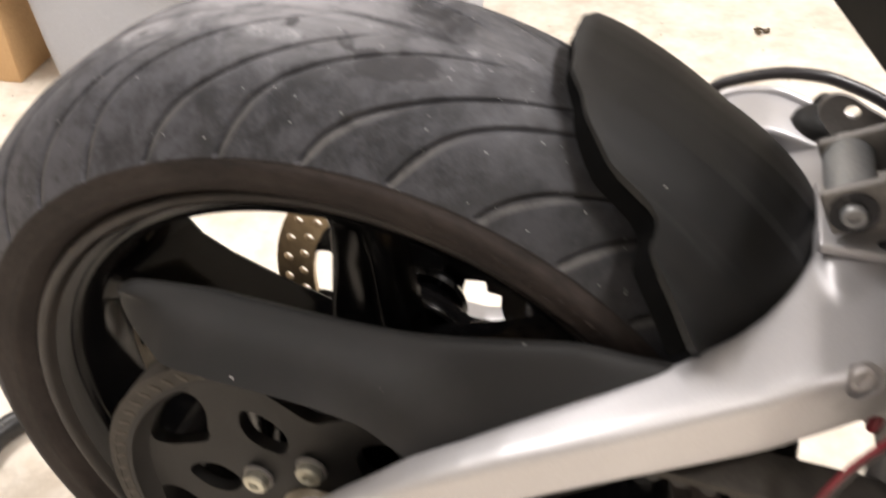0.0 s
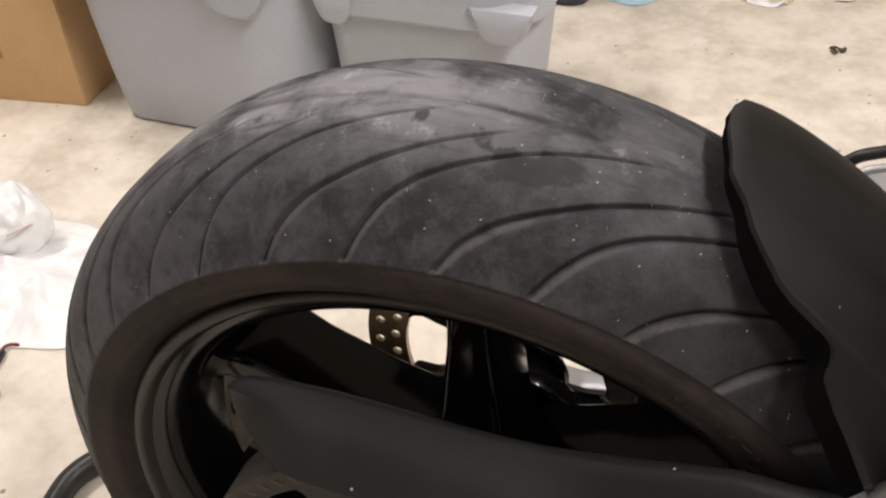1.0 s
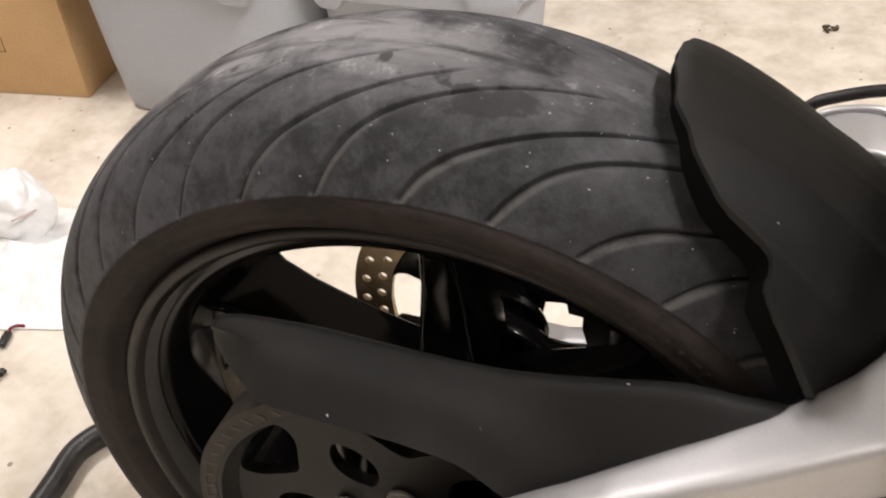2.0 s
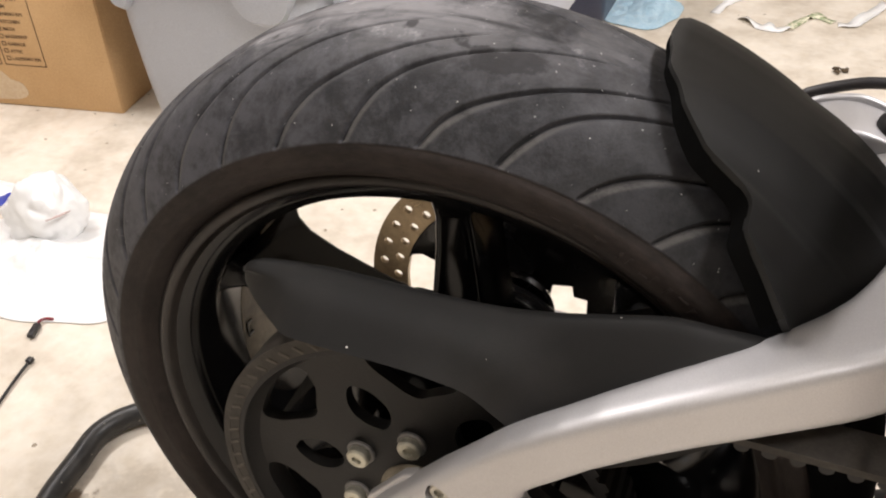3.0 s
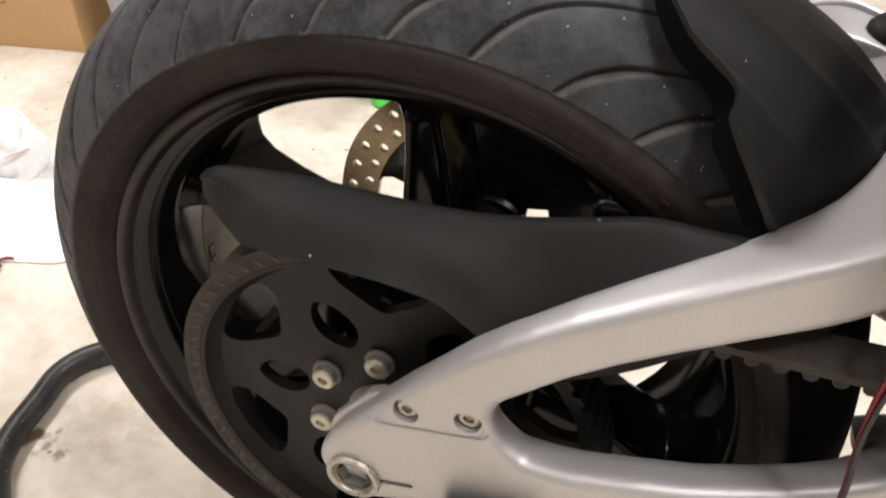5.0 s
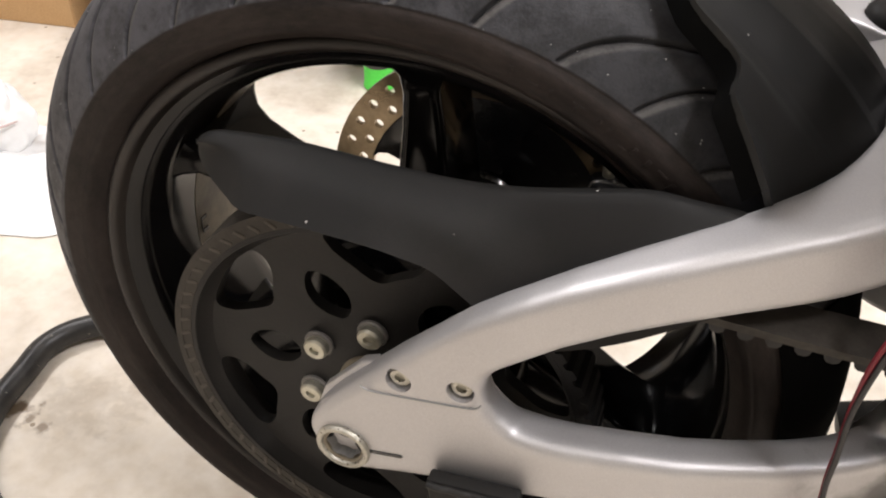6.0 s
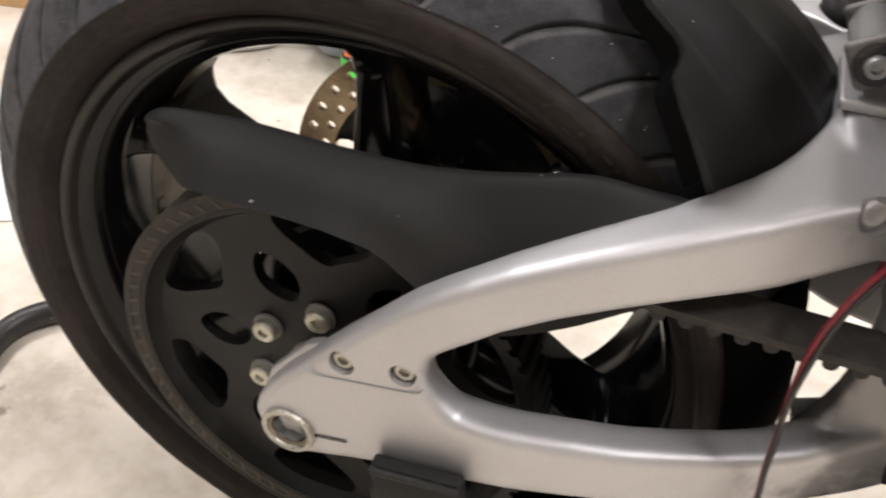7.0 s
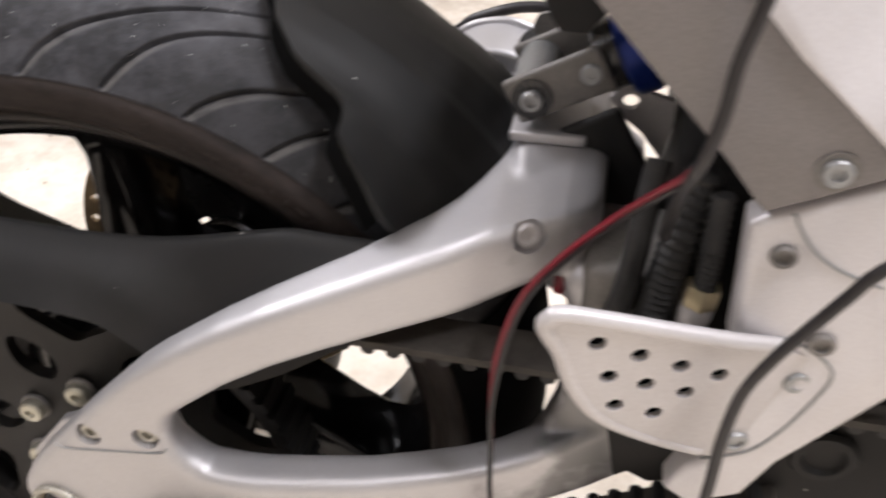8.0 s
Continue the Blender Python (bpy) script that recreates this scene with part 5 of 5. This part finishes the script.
# ---- things on the floor behind ----
def build_box():
    ob = tagged(new("moving_box"), "tan cardboard moving box with printed room list", "box")
    ob.matrix_basis = pose(-1.0745, 0.832, 0, 0, 0, 8)
    def piece(name, vf, mat, label=""):
        o = new(name, sharpen(mesh_of(name, *vf)))
        o.data.materials.append(mat)
        o.parent = ob
        return tagged(o, label)
    piece("front_panel", rounded_box(-0.46, 0.0, 0.0, 0.004, 0.0, 0.46, 0.0015), M_CARD)
    piece("side_panel", rounded_box(-0.004, 0.0012, 0.0045, 0.36, 0.0, 0.4595, 0.0012), M_CARD)
    piece("back_panel", rounded_box(-0.46, -0.005, 0.356, 0.3605, 0.0, 0.459, 0.001), M_CARD)
    piece("far_side_panel", rounded_box(-0.4612, -0.456, 0.0045, 0.355, 0.0, 0.459, 0.001), M_CARD)
    piece("top_flap", rounded_box(-0.459, -0.001, 0.001, 0.18, 0.4605, 0.4645, 0.001), M_CARD)
    piece("top_flap", rounded_box(-0.459, -0.001, 0.182, 0.36, 0.4605, 0.4645, 0.001), M_CARD)
    torn = [(-0.459, 0.010), (-0.300, 0.012), (-0.236, 0.016), (-0.214, 0.030), (-0.222, 0.052), (-0.246, 0.060), (-0.262, 0.076), (-0.300, 0.090), (-0.352, 0.086), (-0.400, 0.094), (-0.459, 0.090)]
    piece("torn_patch", prism(smooth_outline(torn, 3), -0.0011, -0.0003), M_PAPER_EDGE, "patch where tape tore the surface away")
    # printed list
    def rule(x0, z0, x1, z1):
        piece("printed_line", rounded_box(min(x0, x1) - 0.0007, max(x0, x1) + 0.0007, -0.0009, -0.0003, min(z0, z1) - 0.0007, max(z0, z1) + 0.0007, 0), M_INK)
    for x0, x1 in ((-0.245, -0.150), (-0.350, -0.255)):
        rule(x0, 0.094, x1, 0.094), rule(x0, 0.272, x1, 0.272), rule(x0, 0.094, x0, 0.272), rule(x1, 0.094, x1, 0.272)
    words = ["LAUNDRY RM", "ATTIC", "GARAGE", "BASEMENT", "BATH", "KITCHEN", "DINING RM", "DEN", "LIVING RM", "FAMILY RM"]
    for k, w in enumerate(words):
        z = 0.105 + 0.0160 * k
        rule(-0.237, z, -0.229, z), rule(-0.237, z + 0.008, -0.229, z + 0.008), rule(-0.237, z, -0.237, z + 0.008), rule(-0.229, z, -0.229, z + 0.008)
        cu = bpy.data.curves.new("printed_word", "FONT")
        cu.body, cu.size, cu.extrude = w, 0.0105, 0.0003
        t = bpy.data.objects.new("printed_word", cu)
        scene.collection.objects.link(t)
        me = bpy.data.meshes.new_from_object(t.evaluated_get(bpy.context.evaluated_depsgraph_get()))
        bpy.data.objects.remove(t)
        me.materials.clear()
        me.materials.append(M_INK)
        o = new("printed_word", me)
        o.parent = ob
        o.matrix_basis = pose(-0.224, -0.0006, z, 90, 0, 0)
    for k in range(7):
        z = 0.10 + 0.024 * k
        rule(-0.345, z, -0.262, z)
    return ob


build_box()


def ring_xy(cx, cy, hx, hy, z, r, n=5):
    """A rounded rectangle in x and y; its two near corners may have radii of their own (left, right)."""
    out = []
    left, right = r if isinstance(r, tuple) else (r, r)
    for sx, sy, a0, r in ((1, 1, 0, right), (-1, 1, 90, left), (-1, -1, 180, left), (1, -1, 270, right)):
        for i in range(n + 1):
            a = radians(a0 + 90 * i / n)
            out.append(Vector((cx + sx * (hx - r) + r * math.cos(a), cy + sy * (hy - r) + r * math.sin(a), z)))
    return out


def build_bin(cx, front, wide, deep, turn, tabs, label, lid_mat, corner=0.045, low=0.0, hang=0.064):
    """A tapered storage tub with a turned rim, carrying tabs and a lid."""
    ob = tagged(new("storage_bin"), label, "storage bin", "storage bins")
    ob.matrix_basis = pose(cx, front, 0, 0, 0, turn)
    hx, hy = wide / 2, deep / 2
    rise = min(low, 0.022)
    def piece(name, vf, mat, lab=""):
        o = new(name, sharpen(mesh_of(name, *vf), 40))
        o.data.materials.append(mat)
        o.parent = ob
        return tagged(o, lab)
    body = [(0.0, -0.012), (0.004, -0.004), (0.012, 0.0), (0.10, 0.008), (0.20, 0.014), (0.320 - low, 0.020)]
    piece("tub", loft([ring_xy(0, hy, hx + g, hy + g, z, (0.045, corner), 8) for z, g in body]), M_BIN)
    piece("rim", loft([ring_xy(0, hy, hx + g, hy + g, z - low, (0.052, corner + 0.007), 8) for z, g in ((0.288, 0.017), (0.283, 0.028), (0.288, 0.034), (0.326 + rise, 0.036), (0.332 + rise, 0.032), (0.332 + rise, 0.018))]), M_BIN)
    for x0, x1 in tabs:
        # a carrying tab: the rim hangs down in a rounded apron
        skirt = []
        for i in range(15):
            f = i / 14
            x = x0 + (x1 - x0) * f
            fall = hang * (1 - abs(2 * f - 1) ** 3.4) + 0.004
            skirt.append([Vector((x, y, z - low)) for y, z in ((-0.030, 0.326), (-0.037, 0.324), (-0.0395, 0.316), (-0.0410, 0.330 - 0.55 * fall), (-0.0370, 0.332 - 0.9 * fall), (-0.024, 0.332 - fall), (-0.010, 0.332 - 0.9 * fall), (-0.012, 0.330))])
        piece("tab", loft(skirt), M_BIN)
    piece("lid", loft([ring_xy(0, hy, hx + g, hy + g, z - low + rise, (0.055, corner + 0.010), 8) for z, g in ((0.3325, 0.028), (0.3325, 0.040), (0.336, 0.042), (0.350, 0.040), (0.354, 0.034), (0.350, 0.018), (0.350, 0.0))]), lid_mat, "snap-on plastic lid")
    return ob


build_bin(-0.782, 0.815, 0.396, 0.44, 0, ((-0.215, -0.150), (0.046, 0.190)), "grey plastic storage bin beside the moving box", M_BIN, 0.130, -0.020, 0.096)
build_bin(-0.378, 0.885, 0.322, 0.27, 0, ((-0.182, -0.104), (0.090, 0.192)), "grey plastic storage bin with a whitish lid", M_LID, 0.105, 0.034)
build_bin(-0.305, 1.540, 0.150, 0.24, 0, ((-0.05, 0.05),), "dark navy plastic bin standing on the floor", M_NAVY)
for o in bpy.data.objects:
    if o.parent and o.parent.name == "storage_bin.002":
        o.data.materials.clear()
        o.data.materials.append(M_NAVY)


def build_can():
    ob = tagged(new("spray_can"), "bright green spray can with a black and orange label band", "spray can")
    ob.matrix_basis = pose(-0.418, 0.838, 0, 0, 0, 0)
    def piece(name, vf, mat, lab=""):
        o = new(name, sharpen(mesh_of(name, *vf), 40))
        o.data.materials.append(mat)
        o.parent = ob
        return tagged(o, lab)
    piece("body", turned([(0, 0.001), (0.026, 0.001), (0.029, 0.003), (0.029, 0.006), (0.0275, 0.008), (0.0275, 0.118), (0.029, 0.120), (0.024, 0.128), (0.012, 0.133), (0, 0.133)], 36), M_GREEN)
    piece("label_band", turned([(0.0274, 0.046), (0.0279, 0.046), (0.0279, 0.078), (0.0274, 0.078)], 36), M_BLACK_STEEL)
    piece("cap", turned([(0.0, 0.133), (0.011, 0.133), (0.011, 0.146), (0.009, 0.149), (0, 0.149)], 24), M_WHITE)
    for k, (a, z, w) in enumerate(((-118, 0.066, 30), (-78, 0.067, 26), (-112, 0.054, 34), (-70, 0.055, 22))):
        r0, r1, n = 0.0279, 0.0283, 6
        v, f = [], []
        for i in range(n + 1):
            t = radians(a + w * i / n)
            v += [(r * math.cos(t), r * math.sin(t), q) for r in (r0, r1) for q in (z, z + 0.008)]
        for i in range(n):
            b = i * 4
            f += [(b + 2, b + 6, b + 7, b + 3), (b, b + 4, b + 6, b + 2), (b + 1, b + 3, b + 7, b + 5)]
        piece("printed_bar", (v, f), M_ORANGE)


build_can()


def crumpled(name, cx, cy, sx, sy, height, mat, label, category, seed, n=44, peak=(0.0, 0.0), fold=1.0):
    """A thin sheet or bag lying crumpled: folded noise over a rounded outline, its edge on the floor."""
    verts, faces = [], []
    off = Vector((seed * 7.3, seed * 3.1, 0))
    for j in range(n + 1):
        for i in range(n + 1):
            u, v = 2 * i / n - 1, 2 * j / n - 1
            a, r = math.atan2(v, u), max(abs(u), abs(v))
            edge = 1 + 0.22 * noise.noise(Vector((math.cos(a) * 1.6, math.sin(a) * 1.6, seed)))
            x, y = math.cos(a) * r * sx * edge, math.sin(a) * r * sy * edge
            p = Vector((x, y, 0)) * (9 * fold) + off
            crease = abs(noise.noise(p)) + 0.6 * abs(noise.noise(p * 2.3)) + 0.3 * abs(noise.noise(p * 5))
            hill = math.exp(-(((x - peak[0]) / (0.5 * sx)) ** 2 + ((y - peak[1]) / (0.5 * sy)) ** 2))
            z = 0.001 + (1 - r ** 4) * height * (0.25 * crease + 0.85 * hill * (0.7 + 0.6 * crease))
            verts.append((cx + x + 0.1 * z * noise.noise(p * 1.7), cy + y, z))
    for j in range(n):
        for i in range(n):
            b = j * (n + 1) + i
            faces.append((b, b + 1, b + n + 2, b + n + 1))
    return put(name, evaluated(mesh_of(name, verts, faces), ("SOLIDIFY", 0.0006)), mat, None, label, category=category)


M_BAG = material("white_bag_film", (0.80, 0.80, 0.80), (0.88, 0.88, 0.87), 0.35, scale=12, bump=0.2, bump_scale=80)
def bag_end(cx, cy, seed):
    """The stuffed end of the bag: a creased lump of thin film."""
    bm = bmesh.new()
    bmesh.ops.create_icosphere(bm, subdivisions=5, radius=1.0)
    for v in bm.verts:
        p = v.co * 1.15 + Vector((seed, 0, 0))
        crease = abs(noise.noise(p)) + 0.45 * abs(noise.noise(p * 2.4))
        q = v.co * (0.88 + 0.30 * crease)
        v.co = Vector((cx + q.x * (0.074 - 0.022 * v.co.z) + 0.012 * v.co.z, cy + q.y * 0.056, 0.050 + max(-0.046, q.z * 0.072)))
    bm.verts.index_update()
    out = [tuple(v.co) for v in bm.verts], [tuple(v.index for v in f.verts) for f in bm.faces]
    bm.free()
    return out


bag = crumpled("plastic_bag", -0.845, 0.360, 0.225, 0.135, 0.045, M_BAG, "crumpled white plastic shopping bag on the concrete", "bag", 2, 90, (0.02, -0.02), 1.1)
put("stuffed_end", mesh_of("stuffed_end", *bag_end(-0.905, 0.425, 4.0)), M_BAG, bag)
M_FADED = material("faded_print", (0.50, 0.36, 0.34), (0.62, 0.50, 0.48), 0.6, scale=90)
for k in range(4):
    bar = moved(rounded_box(-0.011 + 0.003 * (k % 2), 0.012 - 0.002 * k, -0.0012, 0.0012, 0.0, 0.0008, 0), pose(-0.846 + 0.003 * k, 0.384 + 0.007 * k, 0.072, 62, 0, 58))
    put("printed_mark", mesh_of("printed_mark", *bar), M_FADED, bag, "faded printed mark")
crumpled("plastic_wrapper", -1.105, 0.505, 0.060, 0.030, 0.02, M_WHITE, "crumpled white wrapper beside the bag", "wrapper", 5, 24)
blue_print = crumpled("blue_wrapper", -1.045, 0.487, 0.050, 0.020, 0.020, material("blue_print", (0.06, 0.08, 0.42), (0.10, 0.12, 0.5), 0.4), "small torn blue wrapper lying flat", "wrapper", 8, 18)
crumpled("paper_towel", -0.165, 1.715, 0.105, 0.115, 0.045, M_CLOTH, "pale blue shop paper towel dropped on the floor", "paper towel", 3, 60, (0.03, 0.03), 2.4)


def ribbon(name, pts, width, label, seed, mat):
    line = spline(pts, 8)
    rings = []
    for i, p in enumerate(line):
        d = (line[min(i + 1, len(line) - 1)] - line[max(i - 1, 0)]).normalized()
        side = d.cross(Vector((0, 0, 1))).normalized()
        roll = 0.9 * noise.noise(Vector((i * 0.11, seed, 0)))
        q = (side * math.cos(roll) + Vector((0, 0, 1)) * math.sin(roll)) * width / 2
        base = p + Vector((0, 0, abs(q.z) + 0.001))
        rings.append([base - q, base + q])
    return put(name, evaluated(mesh_of(name, *loft(rings, False, False)), ("SOLIDIFY", 0.0004)), mat, None, label, category="tape strip")


M_STRIPE = material("printed_strip", (0.30, 0.36, 0.20), (0.75, 0.72, 0.55), 0.5, scale=120, sharp=(0.45, 0.55))
ribbon("paper_strip", [(0.080, 1.730, 0), (0.120, 1.685, 0), (0.160, 1.672, 0), (0.195, 1.690, 0)], 0.030, "white backing-paper strip curled on the floor", 1, M_WHITE)
ribbon("printed_strip", [(0.192, 1.692, 0), (0.215, 1.740, 0), (0.232, 1.770, 0), (0.255, 1.780, 0), (0.290, 1.755, 0)], 0.022, "printed yellow and blue packaging strip", 2, M_STRIPE)
ribbon("paper_strip", [(0.300, 1.745, 0), (0.330, 1.750, 0), (0.365, 1.820, 0), (0.410, 1.920, 0)], 0.028, "white backing-paper strip curled on the floor", 3, M_WHITE)
ribbon("paper_strip", [(0.015, 1.740, 0), (0.030, 1.800, 0), (0.060, 1.855, 0), (0.095, 1.880, 0)], 0.024, "white torn paper strip on the floor", 4, M_WHITE)


def debris(name, cx, cy, size, label, category, seed):
    parts = []
    rnd = random.Random(seed)
    for k in range(7):
        bm = bmesh.new()
        bmesh.ops.create_icosphere(bm, subdivisions=1, radius=size * (0.25 + 0.3 * rnd.random()))
        for v in bm.verts:
            v.co *= 1 + 0.5 * noise.noise(v.co * 90 + Vector((k, seed, 0)))
        bm.verts.index_update()
        m = Matrix.Translation((cx + size * (rnd.random() - 0.5) * 1.6, cy + size * (rnd.random() - 0.5) * 1.6, size * 0.22)) @ pose(0, 0, 0, rnd.random() * 90, 0, rnd.random() * 360) @ Matrix.Diagonal((1.4, 0.7, 0.5, 1))
        parts.append(moved(([tuple(v.co) for v in bm.verts], [tuple(v.index for v in f.verts) for f in bm.faces]), m))
        bm.free()
    put(name, mesh_of(name, *join(*parts)), M_DEBRIS, None, label, category=category)


debris("dry_leaf", 0.312, 1.470, 0.017, "small dark dry leaf clump on the concrete", "leaf", 4)
debris("dark_scrap", 0.228, 1.965, 0.022, "small dark scrap on the concrete", "scrap", 6)


def build_small():
    tie = tagged(new("cable_tie"), "black plastic cable tie lying on the concrete", "cable tie")
    put("strap", mesh_of("strap", *tube([(-0.7165, 0.1570, 0.004), (-0.7105, 0.125, 0.003), (-0.7010, 0.090, 0.003), (-0.6930, 0.060, 0.003), (-0.6890, 0.020, 0.003)], 0.0022, 8)), M_BLACK_WIRE, tie)
    put("head", mesh_of("head", *rounded_box(-0.7220, -0.7125, 0.1560, 0.1660, 0.0008, 0.0080, 0.002)), M_BLACK_WIRE, tie)
    lead = tagged(new("wire_connector"), "small black connector with a stub of red wire", "connector")
    put("plug", mesh_of("plug", *moved(rounded_box(-0.014, 0.014, -0.005, 0.005, 0.001, 0.009, 0.002), pose(-0.756, 0.213, 0, 0, 0, 108))), M_BLACK_WIRE, lead)
    put("stub", mesh_of("stub", *tube([(-0.7600, 0.2250, 0.005), (-0.7624, 0.2326, 0.006), (-0.7580, 0.2405, 0.005), (-0.7490, 0.2447, 0.003)], 0.0022, 8)), M_RED, lead)
    rnd = random.Random(11)
    parts = []
    for k in range(150):
        x, y = rnd.uniform(-1.3, 0.6), rnd.uniform(-0.3, 2.2)
        s = rnd.uniform(0.0004, 0.0011)
        parts.append(moved(rounded_box(-s, s, -s * 0.7, s * 0.7, 0, s, 0), pose(x, y, 0, 0, 0, rnd.uniform(0, 180))))
    put("grit", mesh_of("grit", *join(*parts)), M_DEBRIS, None, "scattered dark grit on the concrete", kind="stuff")


build_small()
